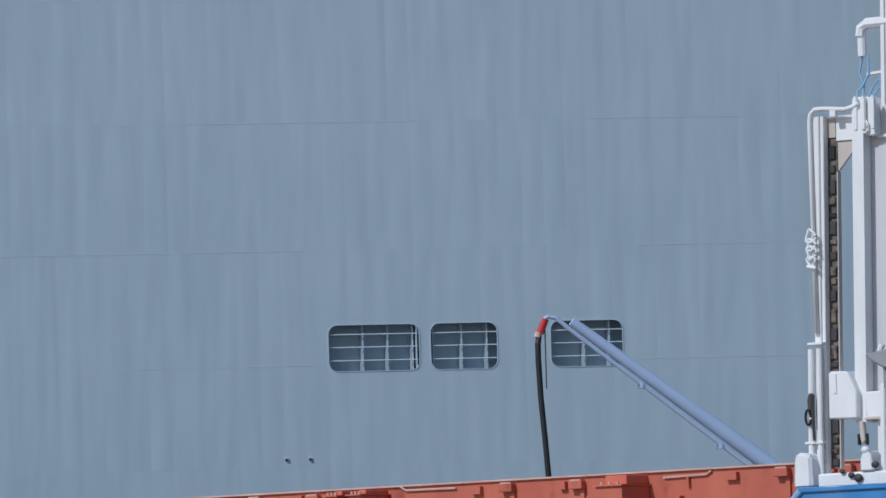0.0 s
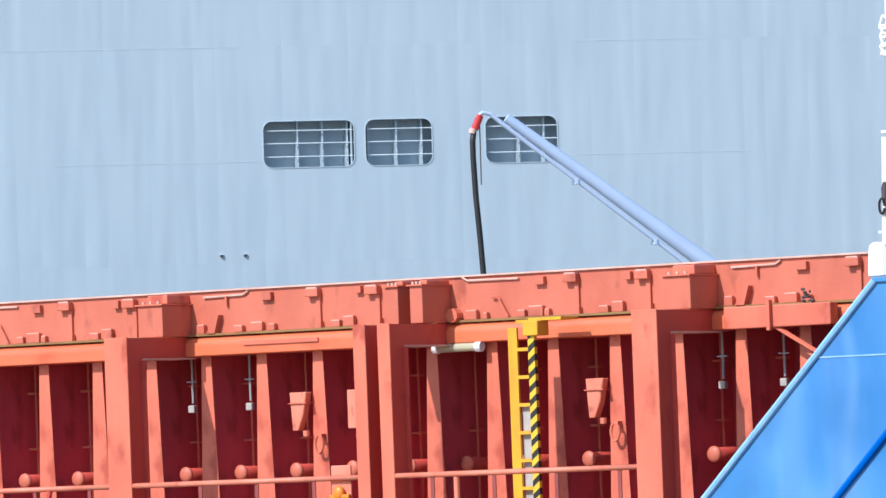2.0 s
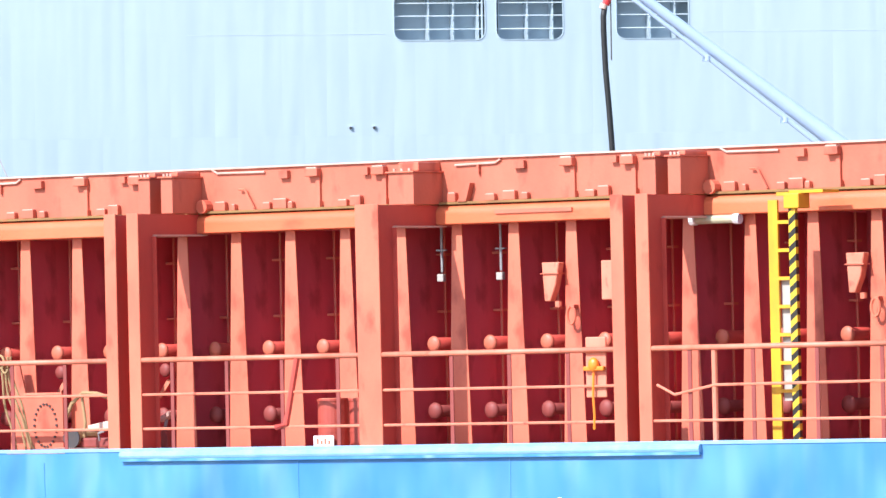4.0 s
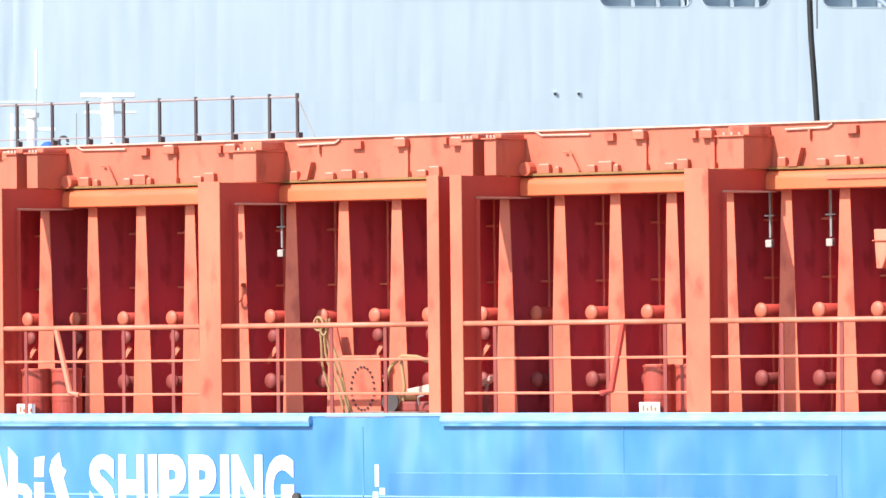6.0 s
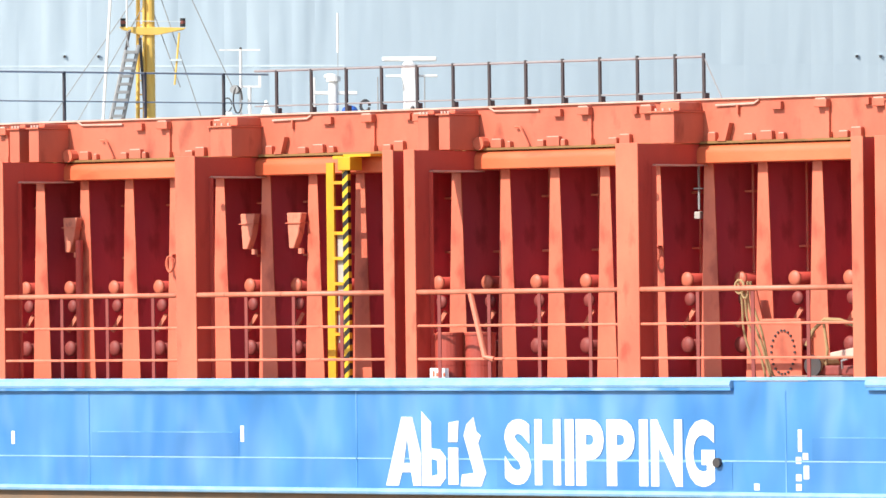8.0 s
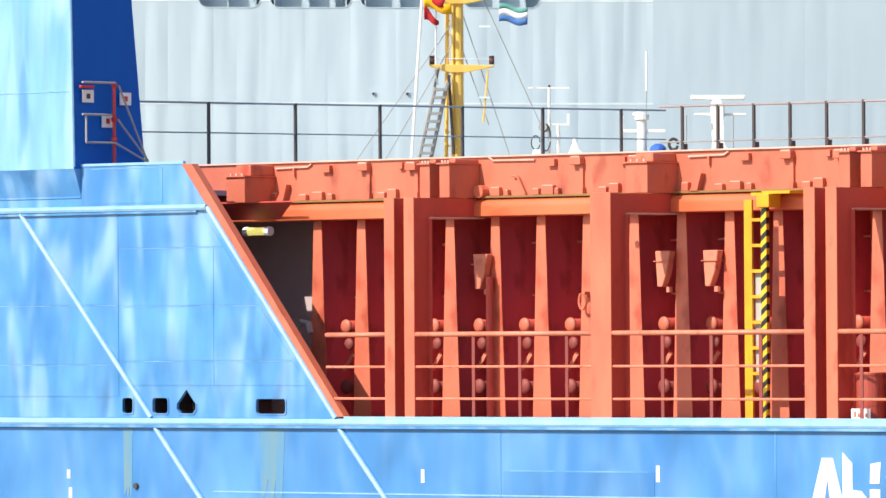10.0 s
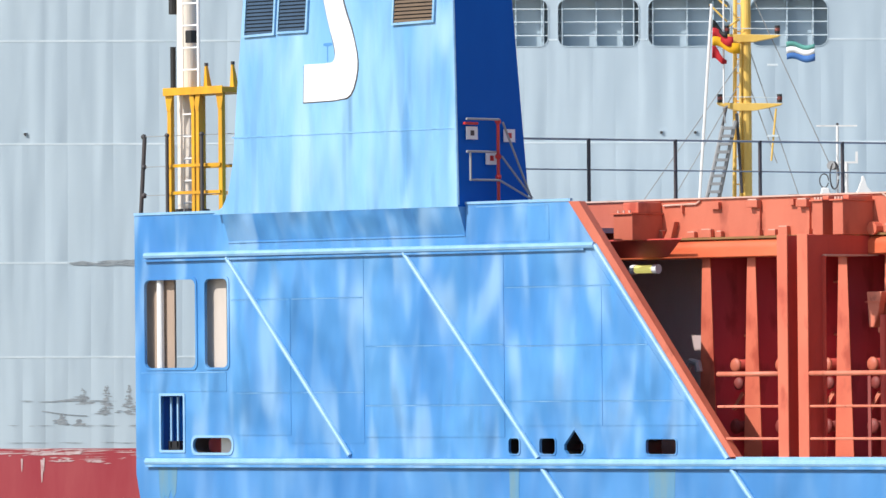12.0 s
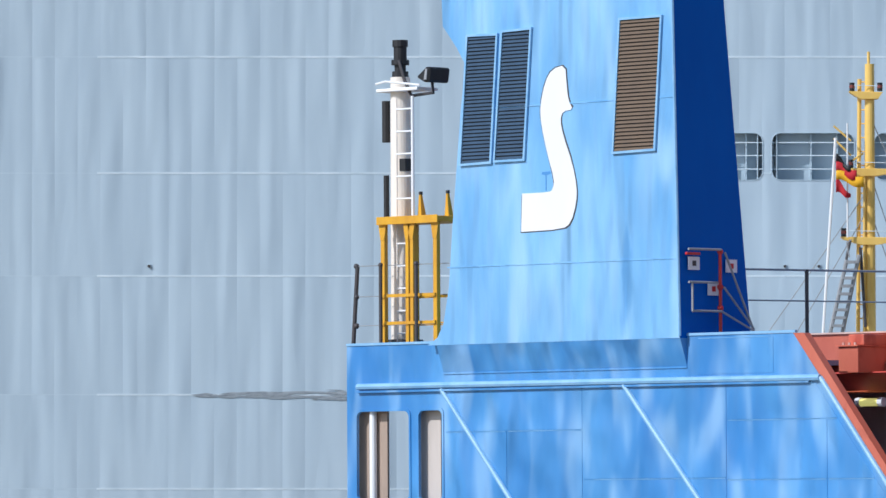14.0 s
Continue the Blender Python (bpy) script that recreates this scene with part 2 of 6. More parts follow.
M_SCRAPE = paint("worn pale undercoat", (0.74, 0.60, 0.60), (0.58, 0.34, 0.34), 0.6, 5, (1, 1, 1), 0.9)
M_PALE = paint("pale worn primer", (0.68, 0.48, 0.40), (0.60, 0.34, 0.26), 0.55, 5, (1, 1, 1), 0.9)
M_ORANGERED = paint("fresh orange-red paint", (0.76, 0.188, 0.082), (0.66, 0.132, 0.056), 0.35, 1.4, (0.4, 1, 1), 0.9, (0.5, 0.09, 0.04), 0.62, bump=0.2, bump_scale=25)
# the red paint again, with the shade of the recesses put into its colour
M_MAROON = paint("maroon for recess shade", (0.64, 0.118, 0.145), (0.56, 0.090, 0.118), 0.6, 1.2, (1, 1, 0.5), 0.9, (0.30, 0.05, 0.05), 0.58, bump=0.2, bump_scale=25)
M_STRIP = paint("weathered coaming paint", (0.60, 0.165, 0.098), (0.50, 0.118, 0.070), 0.5, 1.6, (1, 1, 0.5), 0.9, (0.34, 0.075, 0.045), 0.58, bump=0.2, bump_scale=25)
# deeper red for pipes, and for sides whose shade tone is painted in
M_DEEPRED = paint("deep red, shaded sides and pipes", (0.60, 0.085, 0.062), (0.52, 0.068, 0.050), 0.5, 1.6, (1, 1, 0.4), 0.9, (0.42, 0.045, 0.035), 0.60, bump=0.2, bump_scale=25)
M_LEDGE = paint("olive-brown ledge", (0.30, 0.17, 0.055), (0.24, 0.11, 0.04), 0.7, 3, (1, 1, 1), 0.9, (0.45, 0.13, 0.06), 0.60)
# rusty rail paint; on the low pipe stubs it stands in for shade
M_STANCHION = paint("rusty dark red, also stub shade", (0.30, 0.060, 0.050), (0.22, 0.045, 0.04), 0.6, 5, (1, 1, 0.5), 0.9)
M_DRUM = paint("chipped red drum paint", (0.44, 0.080, 0.055), (0.36, 0.060, 0.045), 0.4, 3, (1, 1, 0.4), 0.9, (0.25, 0.10, 0.06), 0.64)
M_PALERED = paint("sun-bleached red paint", (0.72, 0.25, 0.16), (0.64, 0.17, 0.10), 0.5, 4, (1, 1, 0.6), 0.9, (0.3, 0.06, 0.04), 0.62)
M_DECK = paint("red deck paint", (0.32, 0.085, 0.06), (0.25, 0.065, 0.048), 0.7, 2)
M_DARKRED = paint("dark rail paint", (0.06, 0.05, 0.05), (0.10, 0.06, 0.06), 0.5, 5)
M_STEEL = paint("galvanised steel", (0.36, 0.37, 0.38), (0.26, 0.26, 0.26), 0.55, 6, metal=0.15)
M_BOOM = paint("pale blue boom paint", (0.50, 0.62, 0.82), (0.42, 0.54, 0.76), 0.4, 2)
M_REDCAP = paint("signal red paint", (0.55, 0.03, 0.03), (0.45, 0.02, 0.02), 0.4, 5)
M_TARP = paint("blue tarpaulin", (0.03, 0.13, 0.50), (0.02, 0.10, 0.40), 0.5, 8, bump=0.5, bump_scale=12)
M_LAMP = paint("dull lamp glass", (0.25, 0.06, 0.05), (0.15, 0.05, 0.05), 0.2, 5)
M_LAMPTUBE = paint("cream lamp cover", (0.52, 0.50, 0.36), (0.45, 0.42, 0.24), 0.3, 6)
M_LAMPLIT = paint("lit yellow lamp cover", (0.80, 0.74, 0.25), (0.72, 0.64, 0.18), 0.3, 6)
M_LAMPLIT.node_tree.nodes["Principled BSDF"].inputs["Emission Color"].default_value = (1.0, 0.9, 0.25, 1)
M_LAMPLIT.node_tree.nodes["Principled BSDF"].inputs["Emission Strength"].default_value = 0.45
M_MAUVE = paint("brown-grey bulkhead paint", (0.62, 0.49, 0.48), (0.54, 0.41, 0.40), 0.5, 2, (1, 1, 0.4), 0.8)
M_ROPE = paint("frayed rope", (0.42, 0.28, 0.14), (0.3, 0.2, 0.1), 0.9, 20)
M_TAN = paint("beige panel paint", (0.60, 0.53, 0.47), (0.50, 0.44, 0.38), 0.5, 3, (1, 1, 0.3), 0.8)
M_BROWN = paint("tan bulkhead paint", (0.42, 0.32, 0.25), (0.34, 0.25, 0.19), 0.5, 3, (1, 1, 0.3), 0.8)
M_POLE = paint("ivory pole paint", (0.88, 0.80, 0.70), (0.80, 0.70, 0.58), 0.4, 3, (1, 1, 0.3), 0.8)
M_SLAT = paint("dark blue slats", (0.025, 0.06, 0.11), (0.04, 0.09, 0.16), 0.5, 6)
M_SLATBROWN = paint("rusty slats", (0.15, 0.10, 0.06), (0.10, 0.07, 0.05), 0.6, 6)
M_RUNS = paint("rust run", (0.075, 0.25, 0.46), (0.17, 0.27, 0.27), 0.5, 4, (1, 1, 0.15), 1.0, bump=0)
M_CHAIN = paint("greasy chain", (0.05, 0.045, 0.04), (0.25, 0.20, 0.16), 0.6, 9, (1, 1, 1.5), 0.9)
M_ORANGE = paint("orange plastic", (0.85, 0.25, 0.02), (0.75, 0.20, 0.02), 0.4, 6)
M_MESHPANEL = paint("grey mesh panel", (0.45, 0.42, 0.38), (0.35, 0.3, 0.28), 0.6, 8)
M_GULLWING = paint("gull wing", (0.80, 0.80, 0.81), (0.84, 0.84, 0.84), 0.7, 6)
M_FLAGRED = paint("red cloth", (0.55, 0.02, 0.03), (0.45, 0.02, 0.02), 0.8, 6)
M_FLAGGOLD = paint("gold cloth", (0.85, 0.45, 0.01), (0.75, 0.38, 0.01), 0.8, 6)
M_FLAGGREEN = paint("green cloth", (0.10, 0.32, 0.28), (0.08, 0.28, 0.24), 0.8, 6)
M_FLAGBLUE = paint("blue cloth", (0.05, 0.16, 0.42), (0.04, 0.12, 0.36), 0.8, 6)


def striped(name, a, b, pitch, lean):
    """Slanting warning stripes."""
    m, n, l, bs = nodes_of(name)
    co = n.new("ShaderNodeTexCoord")
    sep = n.new("ShaderNodeSeparateXYZ")
    l.new(co.outputs["Object"], sep.inputs[0])
    mul = n.new("ShaderNodeMath")
    mul.operation = "MULTIPLY_ADD"
    mul.inputs[1].default_value = lean
    l.new(sep.outputs["X"], mul.inputs[0])
    l.new(sep.outputs["Z"], mul.inputs[2])
    div = n.new("ShaderNodeMath")
    div.operation = "DIVIDE"
    div.inputs[1].default_value = pitch
    l.new(mul.outputs[0], div.inputs[0])
    fr = n.new("ShaderNodeMath")
    fr.operation = "FRACT"
    l.new(div.outputs[0], fr.inputs[0])
    gt = n.new("ShaderNodeMath")
    gt.operation = "GREATER_THAN"
    gt.inputs[1].default_value = 0.5
    l.new(fr.outputs[0], gt.inputs[0])
    mix = n.new("ShaderNodeMix")
    mix.data_type = "RGBA"
    mix.inputs["A"].default_value, mix.inputs["B"].default_value = (*a, 1), (*b, 1)
    l.new(gt.outputs[0], mix.inputs["Factor"])
    l.new(mix.outputs["Result"], bs.inputs["Base Color"])
    bs.inputs["Roughness"].default_value = 0.45
    return m


M_HAZARD = striped("hazard stripes", (0.75, 0.48, 0.03), (0.02, 0.018, 0.015), 0.135, -0.8)


# ---- mesh helpers ----
def mesh_of(name, bm):
    bmesh.ops.recalc_face_normals(bm, faces=bm.faces)
    me = bpy.data.meshes.new(name)
    bm.to_mesh(me)
    bm.free()
    return me


def part(name, bm, material, parent, label="", smooth=False):
    me = bm if isinstance(bm, bpy.types.Mesh) else mesh_of(name, bm)
    if not me.materials:
        me.materials.append(material)
    if smooth:
        me.polygons.foreach_set("use_smooth", [True] * len(me.polygons))
    ob = new(name, me)
    ob.parent = parent
    if label:
        ob["label"] = label
    return ob


def thing(name, m, label, category, group="", kind=""):
    ob = new(name)
    ob.empty_display_size = 0.2
    ob.matrix_world = m
    return tagged(ob, label, category, group, kind)


def box(x0, x1, y0, y1, z0, z1, bevel=0.0, bm=None):
    own = bm is None
    bm = bm or bmesh.new()
    m = Matrix.LocRotScale(((x0 + x1) / 2, (y0 + y1) / 2, (z0 + z1) / 2), None, (abs(x1 - x0), abs(y1 - y0), abs(z1 - z0)))
    bmesh.ops.create_cube(bm, size=1, matrix=m)
    if bevel and own:
        bmesh.ops.bevel(bm, geom=bm.edges[:], offset=bevel, segments=2, affect="EDGES", profile=0.5)
    return bm


def prism(pts, y0, y1, axis="y", bm=None, bevel=0.0):
    """A plate of the outline pts, (x, z) from y0 to y1; axis x: pts are (y, z); axis z: pts are (x, y)."""
    own = bm is None
    bm = bm or bmesh.new()

    def at(p, d):
        return {"y": (p[0], d, p[1]), "x": (d, p[0], p[1]), "z": (p[0], p[1], d)}[axis]
    a = [bm.verts.new(at(p, y0)) for p in pts]
    b = [bm.verts.new(at(p, y1)) for p in pts]
    bm.faces.new(a)
    bm.faces.new(b[::-1])
    for i in range(len(pts)):
        j = (i + 1) % len(pts)
        bm.faces.new((a[j], a[i], b[i], b[j]))
    if own and bevel:
        bmesh.ops.bevel(bm, geom=bm.edges[:], offset=bevel, segments=1, affect="EDGES")
    return bm


def rod(p, q, r, n=8, bm=None, r2=None):
    bm = bm or bmesh.new()
    p, q = Vector(p), Vector(q)
    d = q - p
    m = Matrix.Translation((p + q) / 2) @ d.to_track_quat("Z", "Y").to_matrix().to_4x4()
    bmesh.ops.create_cone(bm, cap_ends=True, segments=n, radius1=r, radius2=r if r2 is None else r2, depth=d.length, matrix=m)
    return bm


def ball(c, r, bm=None, u=10, v=6, squash=(1, 1, 1)):
    bm = bm or bmesh.new()
    bmesh.ops.create_uvsphere(bm, u_segments=u, v_segments=v, radius=r, matrix=Matrix.LocRotScale(c, None, squash))
    return bm


def tube(pts, r, n=8, bm=None):
    """A round bar bent through the points."""
    bm = bm or bmesh.new()
    pts = [Vector(p) for p in pts]
    rings = []
    side = None
    for i, p in enumerate(pts):
        d = (pts[min(i + 1, len(pts) - 1)] - pts[max(i - 1, 0)]).normalized()
        if side is None:
            side = d.orthogonal().normalized()
        side = (side - d * side.dot(d)).normalized()
        up = d.cross(side)
        rings.append([bm.verts.new(p + r * (math.cos(2 * math.pi * k / n) * side + math.sin(2 * math.pi * k / n) * up)) for k in range(n)])
    for a, b in zip(rings, rings[1:]):
        for k in range(n):
            bm.faces.new((a[k], a[(k + 1) % n], b[(k + 1) % n], b[k]))
    bm.faces.new(rings[0][::-1])
    bm.faces.new(rings[-1])
    return bm


def rounded(x0, x1, z0, z1, r, n=5):
    """The outline of a rectangle with round corners."""
    pts = []
    for cx, cz, a0 in ((x1 - r, z1 - r, 0), (x0 + r, z1 - r, 90), (x0 + r, z0 + r, 180), (x1 - r, z0 + r, 270)):
        for k in range(n + 1):
            a = radians(a0 + 90 * k / n)
            pts.append((cx + r * math.cos(a), cz + r * math.sin(a)))
    return pts


def holed(outer, holes, y0, y1):
    """A plate in x and z from y0 to y1, with openings that go through it."""
    bm = bmesh.new()
    edges, rings = [], []
    for ring in (outer, *holes):
        vs = [bm.verts.new((x, y0, z)) for x, z in ring]
        rings.append(vs)
        edges += [bm.edges.new((vs[i], vs[(i + 1) % len(vs)])) for i in range(len(vs))]
    bmesh.ops.triangle_fill(bm, use_beauty=True, use_dissolve=False, edges=edges)
    front = bm.faces[:]
    back = {v: bm.verts.new((v.co.x, y1, v.co.z)) for v in bm.verts[:]}
    for fc in front:
        bm.faces.new([back[v] for v in reversed(fc.verts)])
    for vs in rings:
        for i in range(len(vs)):
            a, b = vs[i], vs[(i + 1) % len(vs)]
            bm.faces.new((a, b, back[b], back[a]))
    return bm


# ---- the setting ----
water_bm = bmesh.new()
bmesh.ops.create_grid(water_bm, x_segments=1, y_segments=1, size=2500)
M_WATER = paint("harbour water", (0.24, 0.19, 0.12), (0.30, 0.24, 0.16), 0.12, 0.8, bump=0.6, bump_scale=1.5)
water = new("water", mesh_of("water", water_bm))
water.data.materials.append(M_WATER)
tagged(water, "silty brown harbour water with small ripples", "water", kind="structure")
quay = part("quay", box(-12, 12, -30, 2, -1, 1.75, 0.05), paint("quay concrete", (0.35, 0.34, 0.32), (0.25, 0.24, 0.23), 0.8, 1.5), None)
tagged(quay, "grey concrete quay under the tripod", "quay", kind="structure")

# ---- the grey car carrier behind ----
GREY_AT = Matrix.Rotation(0.8, 4, "Z") @ Matrix.Translation((0, 150, 0))
VENT_Z = (9.66, 10.66)
VENTS = [(2.62, 3.94), (4.16, 5.89), (6.10, 7.86), (8.30, 9.95), (24.54, 26.54), (26.80, 28.27), (29.47, 31.07)]
SEAMS = [1.06, 3.02, 5.04, 7.59, 9.80, 12.30, 15.10, 17.80, 20.5, 23.2, 26.0]


def car_carrier():
    carrier = thing("car_carrier", GREY_AT, "huge grey car carrier moored behind, with red waterline and barred openings", "ship")
    levels = [z for z in SEAMS if z != 9.80]
    for a, b in zip(levels, levels[1:]):
        for u0, u1, mat in ((-45, 12.4, M_GREYAFT), (12.4, 85, M_GREY)):
            rows = [rounded(p, q, *VENT_Z, 0.19) for p, q in VENTS if u0 < p < u1] if a < VENT_Z[0] < b else []
            part("hull_plate", holed([(u0, a), (u1, a), (u1, b), (u0, b)], rows, 0, 0.03), mat, carrier)
    for z in SEAMS[1:]:
        ends = [-8.4, 12.4, 12.4, 85]
        part("weld_seam", box(-45, -8.4, -0.0015, 0, z - 0.012, z + 0.012), M_FAINT, carrier)
        if z == 9.80:
            ends = sorted(ends + [e for v in VENTS for e in v])
        for a, b in zip(ends[::2], ends[1::2]):
            aft = b < 13
            h = 0.019 if aft else 0.010
            part("weld_seam", box(a, b, -0.005 if aft else -0.0015, 0, z - h, z + h), M_SEAM if aft else M_GREY, carrier)
    for z, u0, u1 in ((9.80, 31.3, 35.5), (12.30, 12.4, 24.0), (15.10, 21.5, 26.5), (9.80, 20.0, 24.3), (17.80, 24.0, 27.0), (15.10, 30.5, 34.0), (12.30, 31.5, 34.5)):
        part("weld_bead", box(u0, u1, -0.004, -0.0015, z - 0.008, z + 0.012), M_FAINT, carrier)
    part("hull_bottom", box(-45, 85, -0.004, 0.03, -3, 1.06), M_BOOT, carrier, "dull red underwater paint")
    part("inner_hull", box(-45, 85, 1.0, 14, -3, 26), M_GREY, carrier)
    for a, b in VENTS:
        vent = part("opening", holed(rounded(a - 0.02, b + 0.02, VENT_Z[0] - 0.02, VENT_Z[1] + 0.02, 0.21),
                                     [rounded(a, b, *VENT_Z, 0.19)], -0.012, 0), M_GREY, carrier, "barred opening with a rounded frame")
        bm = bmesh.new()
        w, h, deep = b - a, VENT_Z[1] - VENT_Z[0], 0.40 if a < 12 else 0.52
        box(a - 0.3, b + 0.3, deep, deep + 0.03, VENT_Z[0] - 0.4, VENT_Z[1] + 0.4, bm=bm)
        box(a - 0.3, b + 0.3, 0.03, deep + 0.03, VENT_Z[0] - 0.42, VENT_Z[0] - 0.4, bm=bm)
        box(a - 0.3, b + 0.3, 0.03, deep + 0.03, VENT_Z[1] + 0.4, VENT_Z[1] + 0.42, bm=bm)
        box(a - 0.32, a - 0.3, 0.03, deep + 0.03, VENT_Z[0] - 0.4, VENT_Z[1] + 0.4, bm=bm)
        box(b + 0.3, b + 0.32, 0.03, deep + 0.03, VENT_Z[0] - 0.4, VENT_Z[1] + 0.4, bm=bm)
        part("recess", bm, M_GREY, vent)
        x = a + 0.76 if w > 1.9 else a + w * 0.47
        while x < b - 0.05:
            part("rib", box(x, x + 0.03, 0.12, deep, VENT_Z[0] - 0.35, VENT_Z[1] + 0.35), M_GREY, vent)
            x += 0.55 if w > 1.9 else 0.56
        for f in (0.23, 0.52, 0.80):
            z = VENT_Z[0] + f * h
            part("bar", rod((a - 0.02, 0.06, z), (b + 0.02, 0.06, z), 0.013, 6), M_SEAM, vent)
    for u, z in ((23.54, 7.76), (24.06, 7.76), (6.37, 7.80), (7.10, 7.80), (-7.28, 7.80)):
        part("drain_pipe", rod((u, -0.04, z), (u, 0.02, z), 0.03, 10), M_DARK, carrier)
        part("drain_lip", box(u - 0.035, u + 0.035, -0.04, 0, z + 0.03, z + 0.04), M_SEAM, carrier)
    rng = random.Random(5)
    # a long scuff with ragged ends, and drips above the waterline
    bm = bmesh.new()
    for i in range(90):
        f = rng.random()
        u = -6.4 + 4.2 * f
        z = 5.03 + (rng.random() - 0.5) * 0.24 * (0.25 + f)
        ln, th = 0.2 + rng.random() * 0.9, 0.008 + rng.random() * 0.02
        y = -0.014 - i * 0.00004
        bm.faces.new([bm.verts.new(c) for c in ((u, y, z), (u + ln * 0.5, y, z - th), (u + ln, y, z), (u + ln * 0.5, y, z + th))])
    tagged(part("scuff_mark", bm, M_SCUFF, carrier, "dark ragged fender scuff"), kind="stuff")
    bm = bmesh.new()
    i = 0
    for col, lo, hi, many in ((-6.05, 2.0, 2.34, 40), (-5.55, 1.76, 2.42, 70), (-5.07, 1.76, 2.42, 70), (-4.60, 1.74, 2.52, 80), (-4.12, 1.76, 2.44, 60), (-3.62, 1.76, 2.44, 60), (-3.1, 1.78, 2.4, 50), (-6.5, 1.56, 1.80, 40), (-6.15, 1.54, 1.70, 20)):
        for k in range(many):
            i += 1
            f = rng.random()
            u, z = col + rng.gauss(0, 0.025 + 0.07 * (1 - f) ** 2), lo + (hi - lo) * f
            ln, th = (0.03 + rng.random() * 0.09) * (1.15 - f), 0.006 + rng.random() * 0.014
            y = -0.004 - i * 0.00001
            bm.faces.new([bm.verts.new(c) for c in ((u - ln, y, z), (u, y, z - th), (u + ln, y, z), (u, y, z + th * 1.6))])
    # a smear that runs up to the first column, and a sagging line below it
    for k in range(60):
        i += 1
        f = rng.random()
        u, z, ln = -6.9 + 0.85 * f, 2.06 + rng.random() * 0.14 * f ** 2, 0.05 + 0.12 * rng.random()
        bm.faces.new([bm.verts.new(c) for c in ((u - ln, -0.004 - i * 0.00001, z), (u, -0.004 - i * 0.00001, z - 0.008), (u + ln, -0.004 - i * 0.00001, z), (u, -0.004 - i * 0.00001, z + 0.008))])
    for k in range(30):
        i += 1
        f = k / 30
        u, z = -6.91 + 0.95 * f, 1.86 - 0.10 * math.sin(1.6 * f)
        bm.faces.new([bm.verts.new(c) for c in ((u - 0.04, -0.004 - i * 0.00001, z), (u, -0.004 - i * 0.00001, z - 0.012), (u + 0.04, -0.004 - i * 0.00001, z - 0.004), (u, -0.004 - i * 0.00001, z + 0.010))])
    for k in range(46):
        i += 1
        u, z, ln = -8.3 + 5.4 * rng.random(), (2.08, 1.55, 1.18)[k % 3] + rng.gauss(0, 0.010), 0.08 + 0.25 * rng.random()
        y = -0.004 - i * 0.00001
        bm.faces.new([bm.verts.new(c) for c in ((u - ln, y, z), (u, y, z - 0.006), (u + ln, y, z), (u, y, z + 0.006))])
    tagged(part("scuff_mark", bm, M_SCUFF, carrier, "dark spattered scuffs above the waterline"), kind="stuff")
    # worn pale scrapes along the upper edge of the red paint
    bm = bmesh.new()
    for i in range(260):
        u, z = -10 + 14 * rng.random(), 1.06 - abs(rng.gauss(0, 0.10))
        ln, th = 0.04 + rng.random() ** 2 * 0.5, 0.004 + rng.random() * 0.012
        y = -0.007 - i * 0.00002
        bm.faces.new([bm.verts.new(c) for c in ((u - ln, y, z), (u, y, z - th), (u + ln, y, z + 0.01), (u, y, z + th))])
    for u0, u1, z, n in ((-7.12, -6.09, 0.96, 60), (-6.75, -6.3, 0.80, 20), (-5.99, -5.64, 0.775, 14), (-8.6, -8.2, 0.98, 12)):
        for k in range(n):
            u, zz, ln = rng.uniform(u0, u1), z + rng.gauss(0, 0.018), 0.04 + 0.08 * rng.random()
            y = -0.0125 - k * 0.00001
            bm.faces.new([bm.verts.new(c) for c in ((u - ln, y, zz), (u, y, zz - 0.010), (u + ln, y, zz + 0.004), (u, y, zz + 0.012))])
    for u, z0, z1, w in ((-7.37, 0.56, 0.84, 0.022), (-6.94, 0.33, 0.82, 0.032), (-6.90, 0.55, 0.86, 0.02)):
        bm.faces.new([bm.verts.new(c) for c in ((u - w, -0.0135, z1), (u - w * 0.3, -0.0135, z0), (u + w * 0.3, -0.0135, z0 + 0.03), (u + w, -0.0135, z1))])
    tagged(part("scrape", bm, M_SCRAPE, carrier, "pale worn scrapes on the red paint"), kind="stuff")
    return carrier


car_carrier()

# ---- the bunker vessel alongside it: deckhouse, mast, radars, hose boom ----
BUNKER_AT = Matrix.Rotation(0.8, 4, "Z") @ Matrix.Translation((0, 140, 0))


